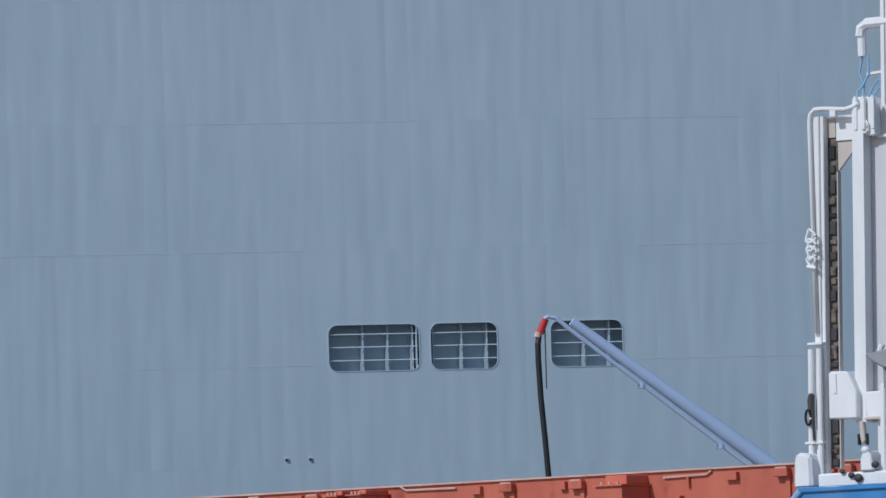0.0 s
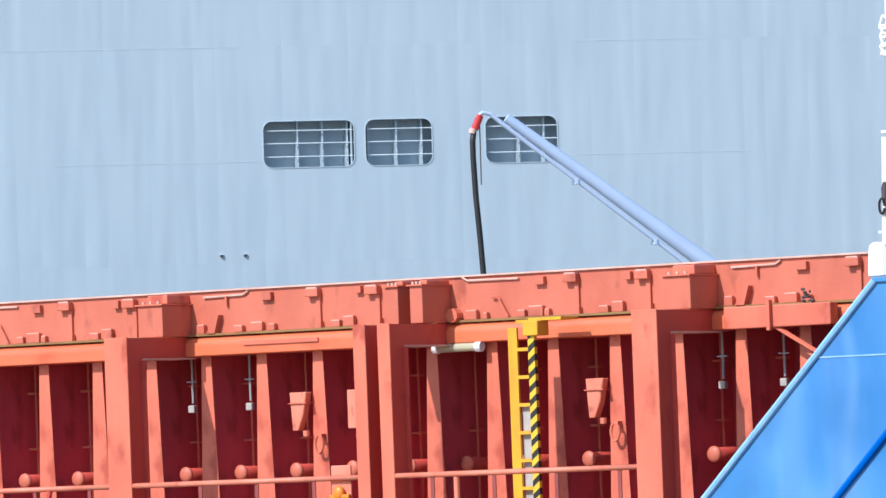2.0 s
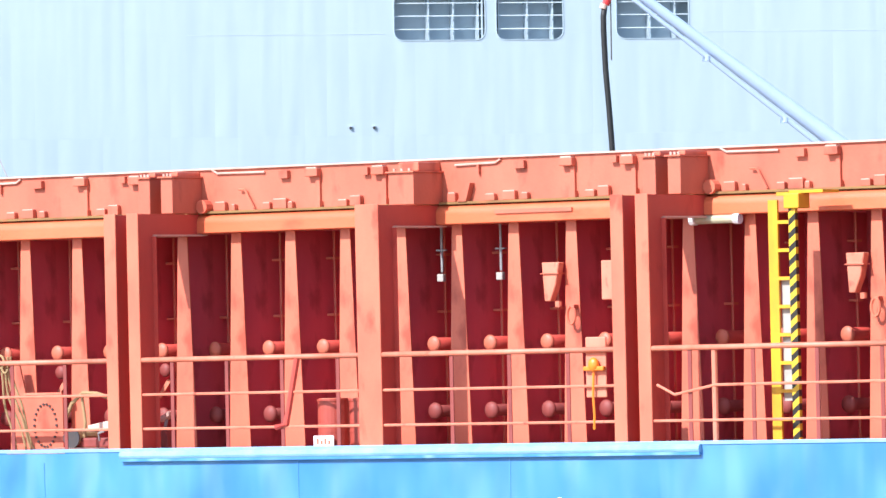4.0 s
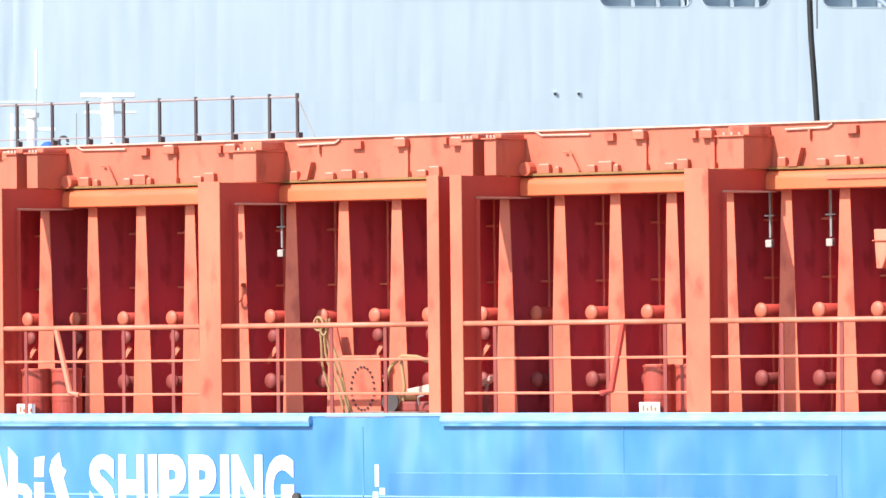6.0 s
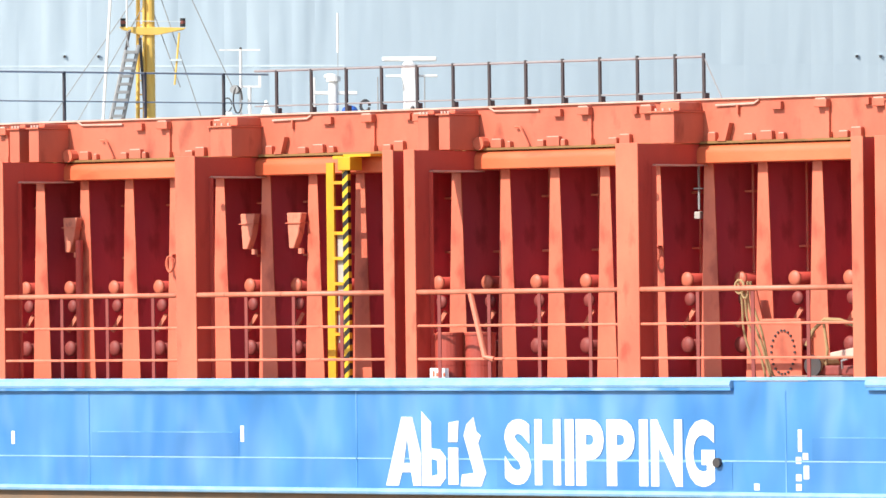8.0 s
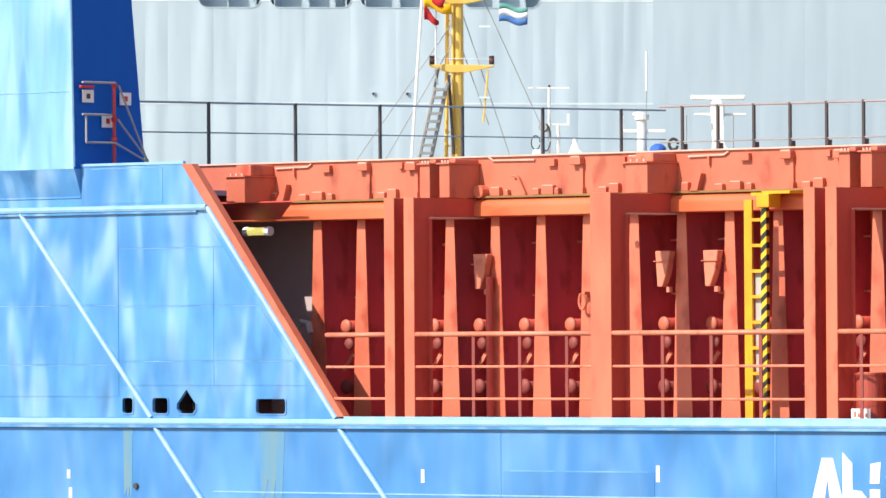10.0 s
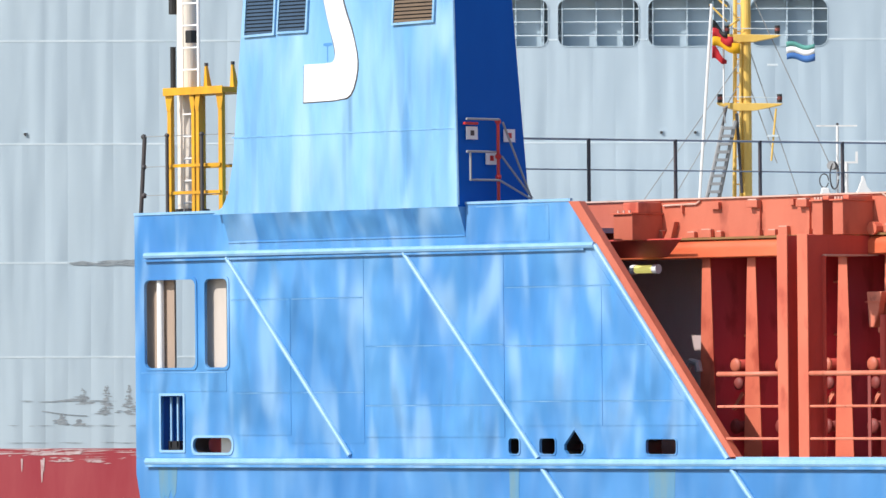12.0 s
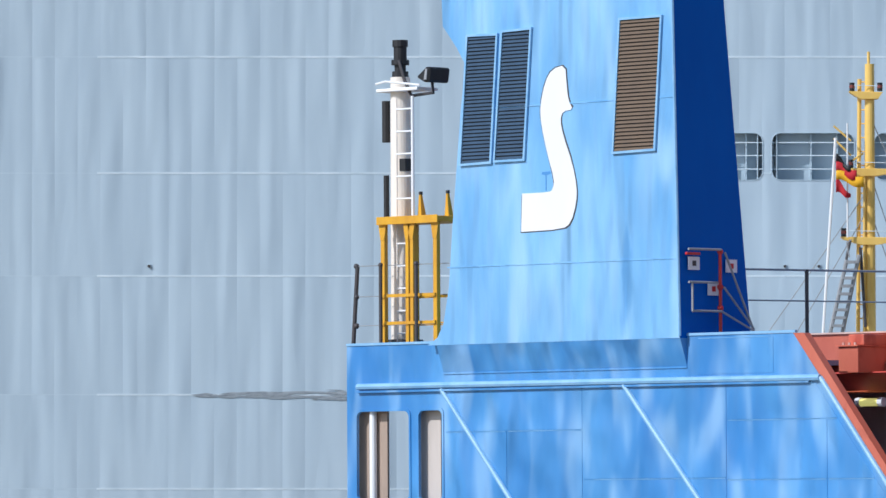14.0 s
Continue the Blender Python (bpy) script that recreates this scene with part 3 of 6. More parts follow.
def bunker_vessel():
    v = thing("bunker_vessel", BUNKER_AT, "small bunker tanker with yellow mast, radars and hose boom", "ship")
    part("hull", prism([(-3, 2.6), (44, 2.6), (43, -2), (-2, -2)], -1, 7.5), M_DARK, v)
    part("deckhouse", box(2.5, 15, 0.2, 6.5, 2.6, 5.6, 0.05), M_WHITE, v)
    part("wheelhouse", box(8.6, 14.2, 0.5, 6, 5.6, 6.15, 0.05), M_WHITE, v)
    part("wheelhouse_roof", box(8.5, 14.3, 0.4, 6.1, 6.15, 6.27, 0.02), M_DARK, v, "black roof edge")
    # mast
    mast = part("mast", rod((7.68, 0.6, 5.6), (7.68, 0.6, 11.6), 0.125, 14, r2=0.095), M_MASTYELLOW, v, "yellow steel mast")
    part("mast_pipe", rod((7.44, 0.66, 5.6), (7.48, 0.66, 11.3), 0.042, 8), M_MASTYELLOW, mast)
    part("mast_pipe", rod((7.56, 0.5, 5.6), (7.57, 0.5, 9.4), 0.028, 8), M_MASTYELLOW, mast)
    part("mast_tip", rod((7.66, 0.6, 11.6), (7.66, 0.6, 11.85), 0.03, 8), M_MASTYELLOW, mast)
    for z in np.arange(6.2, 11.3, 0.28):
        part("rung", rod((7.46, 0.66, z), (7.62, 0.62, z), 0.014, 6), M_MASTYELLOW, mast)
    for z, u0, u1 in ((8.12, 7.08, 8.42), (9.50, 7.22, 8.38), (11.05, 7.25, 7.95)):
        yard = part("yard", prism([(u0, z), (u1, z - 0.02), (u1 - 0.05, z - 0.06), (7.85, z - 0.16), (7.5, z - 0.17), (u0 + 0.05, z - 0.05)], 0.45, 0.75, bevel=0.01), M_MASTYELLOW, mast)
        part("yard_rail", rod((u0 + 0.05, 0.47, z + 0.12), (u1 - 0.05, 0.47, z + 0.10), 0.008, 6), M_SEAM, yard)
        for u in (u0 + 0.07, u1 - 0.07):
            part("lamp", rod((u, 0.5, z), (u, 0.5, z + 0.17), 0.055, 10), M_BLACK, mast, "black navigation lamp")
            part("lamp_lens", rod((u, 0.5, z + 0.06), (u, 0.5, z + 0.12), 0.058, 10), M_LAMP, mast)
    for p, q in (((7.3, 0.5, 10.05), (6.95, 0.5, 10.35)), ((7.3, 0.5, 9.75), (6.95, 0.5, 10.1)), ((7.55, 0.55, 9.8), (7.25, 0.5, 9.6)), ((8.28, 0.5, 8.0), (8.18, 0.5, 6.95))):
        part("stay_bar", rod(p, q, 0.02, 6), M_MASTYELLOW, mast)
    part("yard_end", box(8.1, 8.32, 0.45, 0.55, 7.43, 7.47), M_SEAM, mast)
    part("yard_end", box(8.1, 8.32, 0.45, 0.55, 8.86, 8.90), M_SEAM, mast)
    # inclined ladder up to the mast
    lad = part("ladder", rod((6.80, 0.3, 5.9), (7.20, 0.3, 7.65), 0.04, 6), M_STEEL, v, "grey steel inclined ladder")
    part("stile", rod((7.05, 0.3, 5.9), (7.45, 0.3, 7.75), 0.04, 6), M_STEEL, lad)
    for k in range(11):
        f = k / 10.5
        part("step", box(6.80 + 0.4 * f, 7.06 + 0.4 * f, 0.2, 0.42, 5.975 + 1.68 * f, 6.03 + 1.68 * f), M_STEEL, lad)
    for p, q in (((7.48, 0.4, 7.9), (7.58, 0.4, 6.3)), ((7.18, 0.35, 7.6), (7.28, 0.4, 8.05))):
        part("ladder_strut", rod(p, q, 0.03, 6), M_DARK, lad)
    part("handrail", tube([(7.25, 0.3, 7.7), (7.2, 0.3, 8.0), (7.3, 0.3, 8.05)], 0.016, 6), M_STEEL, lad)
    # flagstaff, stays
    part("flagstaff", rod((6.70, 0.3, 5.8), (6.98, 0.3, 10.1), 0.028, 6), M_WHITE, v)
    part("halyard_pole", rod((7.22, 0.35, 8.1), (7.22, 0.35, 10.4), 0.02, 6), M_WHITE, v)
    for p, q in (((7.6, 0.6, 9.0), (5.5, 0.6, 6.0)), ((7.6, 0.6, 8.6), (6.1, 0.6, 6.0)), ((7.75, 0.6, 10.4), (9.35, 0.6, 6.9)), ((7.75, 0.6, 9.2), (8.75, 0.6, 6.2)), ((7.7, 0.6, 8.6), (8.3, 0.6, 6.9))):
        part("mast_stay", rod(p, q, 0.011, 5), M_STEEL, v)
    # aerials and radars on the wheelhouse roof
    a = part("aerial_stand", rod((9.54, 0.9, 6.2), (9.54, 0.9, 7.66), 0.028, 8), M_WHITE, v)
    part("crossbar", box(9.11, 9.94, 0.88, 0.92, 7.645, 7.675), M_WHITE, a)
    part("knob", ball((9.54, 0.9, 7.69), 0.03), M_DARK, a)
    part("post", rod((9.72, 0.9, 6.2), (9.72, 0.9, 6.92), 0.04, 8), M_WHITE, a)
    part("arm", box(9.55, 9.95, 0.87, 0.93, 6.90, 6.94), M_WHITE, a)
    part("arm_end", box(9.90, 9.95, 0.87, 0.93, 6.92, 7.14), M_WHITE, a)
    part("searchlight", rod((9.40, 0.8, 6.86), (9.47, 1.0, 6.86), 0.09, 12), M_STEEL, a)
    part("cable_reel", tube([(9.47 + 0.09 * math.cos(k), 0.8, 6.65 + 0.27 * math.sin(k)) for k in np.arange(0, 6.3, 0.4)], 0.016, 6), M_DARK, a)
    part("cable_reel", tube([(9.26 + 0.09 * math.cos(k), 0.8, 6.55 + 0.14 * math.sin(k)) for k in np.arange(0, 6.3, 0.4)], 0.012, 6), M_DARK, a)
    part("float", prism([(9.18, 6.27), (9.40, 6.27), (9.36, 6.40), (9.22, 6.42)], 0.7, 0.9, bevel=0.02), M_WHITE, a)
    part("cowl", prism([(9.88, 6.27), (10.28, 6.27), (10.18, 6.38), (10.10, 6.42), (10.09, 6.60), (10.03, 6.66), (10.0, 6.45)], 0.7, 1.0, bevel=0.02), M_WHITE, v, "white vent cowl")
    r = part("satellite_mast", rod((11.42, 0.9, 6.2), (11.42, 0.9, 7.05), 0.10, 14), M_WHITE, v)
    part("cap", rod((11.42, 0.9, 7.02), (11.42, 0.9, 7.12), 0.15, 14), M_WHITE, r)
    part("cap_top", ball((11.36, 0.9, 7.12), 0.10, None, 12, 8, (1.4, 1, 0.6)), M_WHITE, r)
    part("yard", box(10.98, 11.90, 0.86, 0.94, 6.75, 6.82, 0.01), M_WHITE, r)
    part("side_post", box(10.99, 11.05, 0.86, 0.94, 6.2, 7.10, 0.01), M_WHITE, r)
    part("whip_aerial", rod((11.51, 0.9, 7.1), (11.51, 0.9, 7.7), 0.008, 6), M_STEEL, r)
    part("whip_tip", rod((11.51, 0.9, 7.6), (11.51, 0.9, 8.40), 0.022, 8), M_WHITE, r)
    part("tarpaulin", ball((11.74, 0.8, 6.40), 0.17, None, 12, 8, (1, 1, 0.8)), M_TARP, v, "bright blue cover")
    part("coil", tube([(12.05 + 0.09 * math.cos(k), 0.8, 6.52 + 0.11 * math.sin(k)) for k in np.arange(0, 6.4, 0.4)], 0.03, 6), M_DARK, v)
    r = part("radar", prism([(12.82, 6.2), (13.26, 6.2), (13.24, 6.36), (13.08, 6.46), (13.03, 6.6), (13.03, 6.9), (13.08, 7.08), (13.08, 7.34), (13.02, 7.42), (12.86, 7.42), (12.81, 7.34), (12.81, 7.08), (12.87, 6.9), (12.89, 6.6), (12.84, 6.4)], 0.7, 1.05, bevel=0.03), M_WHITE, v, "white radar pedestal")
    part("scanner", box(12.41, 13.51, 0.82, 0.94, 7.42, 7.515, 0.02), M_WHITE, r, "white radar scanner bar")
    part("lower_scanner", box(12.48, 13.53, 0.84, 0.92, 7.10, 7.15, 0.01), M_WHITE, r)
    part("motor", ball((13.00, 0.62, 6.44), 0.05, None, 10, 8, (1, 1, 1.5)), M_DARK, r)
    for u in (13.25, 12.3):
        part("roof_post", rod((u, 0.7, 6.2), (u, 0.7, 7.1), 0.015, 6), M_STEEL, r)
    # hose boom with its hanging hose
    crane = part("crane_pedestal", rod((34.6, 0.3, 2.6), (34.6, 0.3, 5.6), 0.6, 16), M_BOOM, v)
    s_ = Vector((0.603, 0, 0.798))
    base, tip = Vector((34.31, 0.3, 5.37)), Vector((27.99, 0.3, 10.15))
    bm = bmesh.new()
    for w0, w1, p, q in ((0.24, 0.14, base + s_ * 0.05, base + s_ * 0.05 + (tip - base) * 0.62), (0.17, 0.10, base + s_ * 0.05 + (tip - base) * 0.4, tip + s_ * 0.03)):
        rod(p, q, w0, 24, bm, w1)
    part("boom", bm, M_BOOM, v, "pale blue tapered hose boom")
    part("boom_pipe", tube([base - s_ * 0.32 + Vector((0, -0.3, 0)), tip - s_ * 0.17 + Vector((0, -0.3, 0)), (27.62, 0.0, 10.24), (27.45, 0.0, 10.27), (27.33, 0.0, 10.18)], 0.045, 8), M_BOOM, v)
    for f in (0.22, 0.5, 0.76):
        c = base + (tip - base) * f - s_ * (0.36 - 0.18 * f) + Vector((0, -0.3, 0))
        part("pipe_clamp", box(c.x - 0.035, c.x + 0.035, c.y - 0.06, c.y + 0.3, c.z - 0.06, c.z + 0.06, 0.01), M_BOOM, v)
    part("coupling", rod((27.40, 0.0, 10.22), (27.28, 0.0, 9.93), 0.078, 12), M_REDCAP, v, "bright red hose coupling")
    part("coupling_ring", rod((27.25, 0.0, 9.95), (27.22, 0.0, 9.85), 0.075, 12), M_PALE, v)
    part("hose", tube([(27.26, 0.0, 9.90), (27.23, 0.0, 9.7), (27.23, 0.0, 9.4), (27.26, 0.0, 8.6), (27.32, 0.0, 7.8), (27.37, 0.0, 7.0), (27.45, 0.0, 5.5)], 0.06, 12), M_BLACK, v, "black bunker hose", True)
    part("tag_line", rod((27.385, 0.0, 10.0), (27.385, 0.0, 8.8), 0.014, 6), M_DARK, v)
    return v


def flag(name, m, label, stripes):
    """Wavy cloth stripes, one above the other; stripes: material, upper and lower edges (hoist, fly)."""
    f = thing(name, m, label, "flag")
    for material, width, (h1, h0), (g1, g0), lift in stripes:
        bm = bmesh.new()
        n = 14
        rows = []
        for i in range(n + 1):
            s = i / n
            y = 0.06 * math.sin(5.5 * s + lift * 3) * s
            top, low = h1 + (g1 - h1) * s + 0.03 * math.sin(7 * s), h0 + (g0 - h0) * s + 0.03 * math.sin(7 * s)
            rows.append([bm.verts.new((s * width, y + dy, z)) for dy, z in ((0, top), (0, low), (0.008, low), (0.008, top))])
        for a, b in zip(rows, rows[1:]):
            for k in range(4):
                bm.faces.new((a[k], b[k], b[(k + 1) % 4], a[(k + 1) % 4]))
        bm.faces.new(rows[0])
        bm.faces.new(rows[-1][::-1])
        part("stripe", bm, material, f, "", True)
    return f


# ---- the cargo ship in front, which sails past ----
SHIP_Y, SHIP_Z, SHIP_X = 57.56, 2.13, -48.0
TRIM = -0.487
GAP = 0.709
SINGLES = [-5.24, 1.08, 7.51, 14.11]        # right edges of the broad posts
DOUBLES = [-8.66, -2.48, 3.89, 10.41]       # left edges of the paired posts
FRAMES = [0.39 + (0.701 if k < 0 else 0.7265) * k + 0.03 * max(0, k - 14) for k in range(-16, 22)]
POST_TOP, FACE_Y, WALL_Y, COAM_TOP = 2.50, 1.17, 2.15, 2.96
ship = thing("cargo_ship", pose(SHIP_X, SHIP_Y, SHIP_Z, 0, TRIM, 0), "blue coastal cargo ship with red hatch coamings, under way", "ship")


def ship_hull():
    part("hull", prism([(-19.29, 0), (24, 0), (24, -1.2), (-19.05, -1.2), (-19.2, -0.6), (-19.29, -0.2)], 0, 13.4), M_HULL, ship)
    part("lower_hull", prism([(-19.0, -1.2), (24, -1.2), (24, -3.2), (-18.6, -3.2)], 0.03, 13.37), M_RUST, ship, "rust-stained lower hull")
    part("deck", box(-19.2, 23.9, 0.06, 13.3, 0, 0.006), M_DECK, ship, "dull red deck")
    for a, b in ((-19.08, 2.32), (4.08, 11.46)):
        part("rubbing_strake", tube([(a, -0.02, -0.05), (b, -0.02, -0.05)], 0.045, 10), M_RIM, ship)
        part("strake_lip", box(a, b, -0.05, 0, -0.115, -0.085), M_BLUE, ship)
    part("gunwale", box(-9.3, 14.2, -0.012, 0.05, -0.015, 0.022, 0.006), M_RIM, ship)
    part("hull_seam", box(-11.4, 24, -0.005, 0, -0.86, -0.845), M_RIM, ship)
    part("fender_bar", tube([(-18.9, -0.02, -1.21), (24, -0.02, -1.21)], 0.035, 8), M_RIM, ship)
    for x in (-6.9, -2.9, 3.0, 6.4, 9.1):
        part("hull_seam", box(x, x + 0.014, -0.005, 0, -1.18, -0.12), M_BLUE, ship)
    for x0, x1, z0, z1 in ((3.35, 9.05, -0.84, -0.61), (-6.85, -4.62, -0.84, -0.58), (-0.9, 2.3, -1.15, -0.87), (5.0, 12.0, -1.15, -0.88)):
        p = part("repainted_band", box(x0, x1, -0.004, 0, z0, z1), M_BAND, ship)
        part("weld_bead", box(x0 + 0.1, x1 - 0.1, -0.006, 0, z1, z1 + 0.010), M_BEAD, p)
    part("weld_patch", box(2.5, 3.3, -0.006, 0, -0.02, 0.01), M_PALE, ship)
    for x, z0, z1 in ((-4.57, -0.68, -0.50), (-8.08, -0.72, -0.57), (-13.80, -0.72, -0.62), (-13.77, -0.95, -0.83), (9.72, -0.72, -0.53), (3.19, -0.75, -0.52)):
        part("hull_mark", box(x - 0.025, x + 0.025, -0.004, 0, z0, z1), M_LINE, ship)
    for i, (x, z) in enumerate(((3.26, -0.80), (3.17, -0.84), (3.27, -1.0), (3.17, -1.02), (3.27, -0.93), (3.17, -1.12), (2.62, -1.12))):
        part("hull_mark", box(x - 0.035, x + 0.035, -0.004, 0, z - 0.035, z + 0.035), M_LINE, ship)
    rng = random.Random(8)
    for x, w in ((-10.45, 0.42), (-12.80, 0.16), (-18.72, 0.34)):
        pts = [(x - w / 2, -0.12), (x + w / 2, -0.12)]
        for i in range(7):
            xx = x + w / 2 - w * (i + 0.5) / 7
            pts.append((xx, -0.12 - (0.70 + 0.35 * rng.random()) * (1 if i % 2 else 0.8) * (1.0 if w < 0.3 or w > 0.4 else 0.5)))
        bm = prism(pts, -0.003, 0)
        part("rust_run", bm, M_RUNS, ship, "greenish rust run under the opening")


def letter_mesh(ch, x0, x1, z0, z1, thick):
    cu = bpy.data.curves.new("letter", "FONT")
    cu.body, cu.offset, cu.resolution_u = ch, thick, 4
    ob = bpy.data.objects.new("letter", cu)
    me = bpy.data.meshes.new_from_object(ob)
    bpy.data.objects.remove(ob)
    bpy.data.curves.remove(cu)
    co = np.array([v.co[:] for v in me.vertices])
    lo, hi = co.min(0), co.max(0)
    bm = bmesh.new()
    bm.from_mesh(me)
    for v in bm.verts:
        v.co = ((v.co.x - lo[0]) / (hi[0] - lo[0]) * (x1 - x0) + x0, -0.008, (v.co.y - lo[1]) / (hi[1] - lo[1]) * (z1 - z0) + z0)
    res = bmesh.ops.extrude_face_region(bm, geom=bm.faces[:])
    for g in res["geom"]:
        if isinstance(g, bmesh.types.BMVert):
            g.co.y = 0.0
    for f in bm.faces:
        f.smooth = False
    return bm


def lettering():
    spans = (-0.79, -0.42), (-0.37, -0.01), (0.05, 0.17), (0.20, 0.58), (0.62, 1.00), (1.06, 1.18), (1.22, 1.64), (1.68, 2.07)
    for ch, (a, b) in zip("SHIPPING", spans):
        edge = letter_mesh(ch, a - 0.010, b + 0.010, -1.135, -0.41, 0.045 if ch != "I" else 0.02)
        for v in edge.verts:
            v.co.y *= 0.6
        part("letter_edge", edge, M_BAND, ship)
        part("letter", letter_mesh(ch, a, b, -1.125, -0.42, 0.045 if ch != "I" else 0.02), M_LINE, ship, "white painted letter")
    big_a = holed([(-2.47, -1.145), (-2.24, -0.40), (-2.09, -0.40), (-1.97, -0.80), (-1.97, -1.145), (-2.08, -1.145), (-2.11, -1.0), (-2.24, -1.0), (-2.29, -1.145)],
                  [[(-2.215, -0.90), (-2.12, -0.90), (-2.165, -0.62)]], -0.008, 0)
    small_b = holed([(-1.955, -1.145), (-1.955, -0.34), (-1.82, -0.46), (-1.82, -0.74), (-1.70, -0.75), (-1.62, -0.83), (-1.62, -1.06), (-1.70, -1.145)],
                    [[(-1.82, -1.04), (-1.82, -0.85), (-1.74, -0.87), (-1.73, -1.02)]], -0.008, 0)
    strokes = ([(-1.58, -1.13), (-1.58, -0.73), (-1.44, -0.73), (-1.44, -1.13)], [(-1.58, -0.67), (-1.57, -0.46), (-1.43, -0.44), (-1.45, -0.67)],
               [(-1.41, -1.145), (-1.39, -1.02), (-1.22, -1.0), (-1.36, -0.6), (-1.32, -0.48), (-1.22, -0.40), (-1.18, -0.56), (-1.12, -0.60), (-1.16, -0.68), (-1.05, -1.0), (-1.12, -1.145)])
    for bm in [big_a, small_b] + [prism(s, -0.008, 0) for s in strokes]:
        part("emblem_shape", bm, M_LINE, ship, "white painted company emblem")
    part("hull_valve", rod((-12.66, -0.03, -0.80), (-12.66, 0.02, -0.80), 0.035, 10), M_DARK, ship)
    part("hull_valve", rod((2.12, -0.05, -0.87), (2.12, 0.02, -0.87), 0.05, 10), M_DARK, ship)


def coaming():
    # wall and stay webs take the maroon that carries their shade
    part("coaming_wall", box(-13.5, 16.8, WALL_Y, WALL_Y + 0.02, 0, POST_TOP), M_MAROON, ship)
    part("coaming_strip", box(-13.2, 17.5, FACE_Y - 0.06, FACE_Y + 0.3, POST_TOP + 0.02, COAM_TOP), M_STRIP, ship)
    part("coaming_lip", box(-13.25, 17.5, FACE_Y - 0.09, FACE_Y + 0.3, COAM_TOP, COAM_TOP + 0.018), M_PALE, ship)
    part("coaming_ledge", box(-13.2, 17.5, FACE_Y - 0.125, FACE_Y + 0.3, POST_TOP - 0.005, POST_TOP + 0.02), M_LEDGE, ship)
    # the girder bulges at the top
    prof = [(FACE_Y + 0.3, POST_TOP - 0.008)] + [(FACE_Y - 0.04 - 0.10 * math.sin(radians(k)), POST_TOP - 0.108 + 0.10 * math.cos(radians(k))) for k in range(0, 91, 10)]
    prof += [(FACE_Y - 0.14, POST_TOP - 0.205), (FACE_Y - 0.13, POST_TOP - 0.215), (FACE_Y + 0.3, POST_TOP - 0.215)]
    part("girder", prism(prof, -12.6, 17.5, "x"), M_ORANGERED, ship, "glossy orange-red rounded girder")
    part("girder_bar", box(8.26, 9.23, FACE_Y - 0.16, FACE_Y - 0.1, POST_TOP - 0.12, POST_TOP - 0.08), M_RED, ship)
    part("hatch_cover", box(-13, 17.3, FACE_Y + 0.32, 12.1, 2.3, COAM_TOP - 0.05), M_RED, ship)

    def frame_post(x0, x1, web):
        part("post", prism([(x0, 0), (x1, 0), (x1, POST_TOP), (x0, POST_TOP)], -0.0, 0.02, bevel=0.004), M_RED, ship)
        haunch = [(0.02, 0), (0.02 + web, 0), (0.02 + web, POST_TOP - 0.24), (FACE_Y - 0.02, POST_TOP - 0.215), (FACE_Y - 0.02, POST_TOP - 0.01), (0.02, POST_TOP - 0.01)]
        # the web's side gets the deeper red in place of its shaded tone
        xm = x1 - 0.016
        part("post_web", prism(haunch, xm - 0.014, xm, "x"), M_DEEPRED, ship)
        # flat bar along the inner edge of the portal
        part("web_flange", box(xm - 0.07, xm + 0.05, 0.02 + web, 0.035 + web, 0, POST_TOP - 0.245), M_DEEPRED, ship)
        part("haunch_flange", box(x0 + 0.01, xm + 0.05, 0.035 + web, FACE_Y - 0.02, POST_TOP - 0.24, POST_TOP - 0.225), M_PALE, ship)

    def block(x0, x1, top):
        b = part("support_block", box(x0, x1, 0.60, FACE_Y - 0.06, POST_TOP, top, 0.006), M_STRIP, ship)
        part("block_cap", box(x0 - 0.02, x1 + 0.02, 0.57, FACE_Y - 0.06, top, top + 0.015), M_RED, b)
        part("bearing_pad", box(x0 + 0.04, x1 - 0.02, 0.72, FACE_Y - 0.06, top + 0.015, COAM_TOP - 0.02, 0.01), M_RED, b)
        for f in (0.2, 0.5, 0.8):
            part("bolt", rod((x0 + (x1 - x0) * f, 0.62, top + 0.015), (x0 + (x1 - x0) * f, 0.62, top + 0.045), 0.015, 6), M_PALE, b)

    for s in SINGLES:
        frame_post(s - 0.30, s, 0.24)
        block(s - 0.30, s + 0.02, 2.83)
    for d in DOUBLES:
        for e in (d, d + 0.305):
            frame_post(e, e + 0.155, 0.24)
            block(e, e + 0.155, 2.88)
        part("joint_bar", box(d + 0.16, d + 0.30, 0.28, 0.30, 0, POST_TOP), M_DEEPRED, ship)
    block(-11.75, -11.45, 2.80)
    bm = bmesh.new()
    lo = [bm.verts.new(c) for c in ((-12.08, 0.8, 2.5), (-10.87, 0.8, 2.5), (-11.34, 1.05, 2.29), (-12.10, 1.05, 2.29))]
    hi = [bm.verts.new((v.co.x, v.co.y + 0.02, v.co.z + 0.015)) for v in lo]
    bm.faces.new(lo)
    bm.faces.new(hi[::-1])
    for i in range(4):
        bm.faces.new((hi[i], hi[(i + 1) % 4], lo[(i + 1) % 4], lo[i]))
    bmesh.ops.recalc_face_normals(bm, faces=bm.faces[:])
    part("knee", bm, M_DEEPRED, ship)

    def lug(x, w=0.12, h=0.065):
        g = part("lug", box(x, x + w, FACE_Y - 0.12, FACE_Y - 0.06, POST_TOP + 0.02, POST_TOP + 0.02 + h, 0.006), M_STRIP, ship)
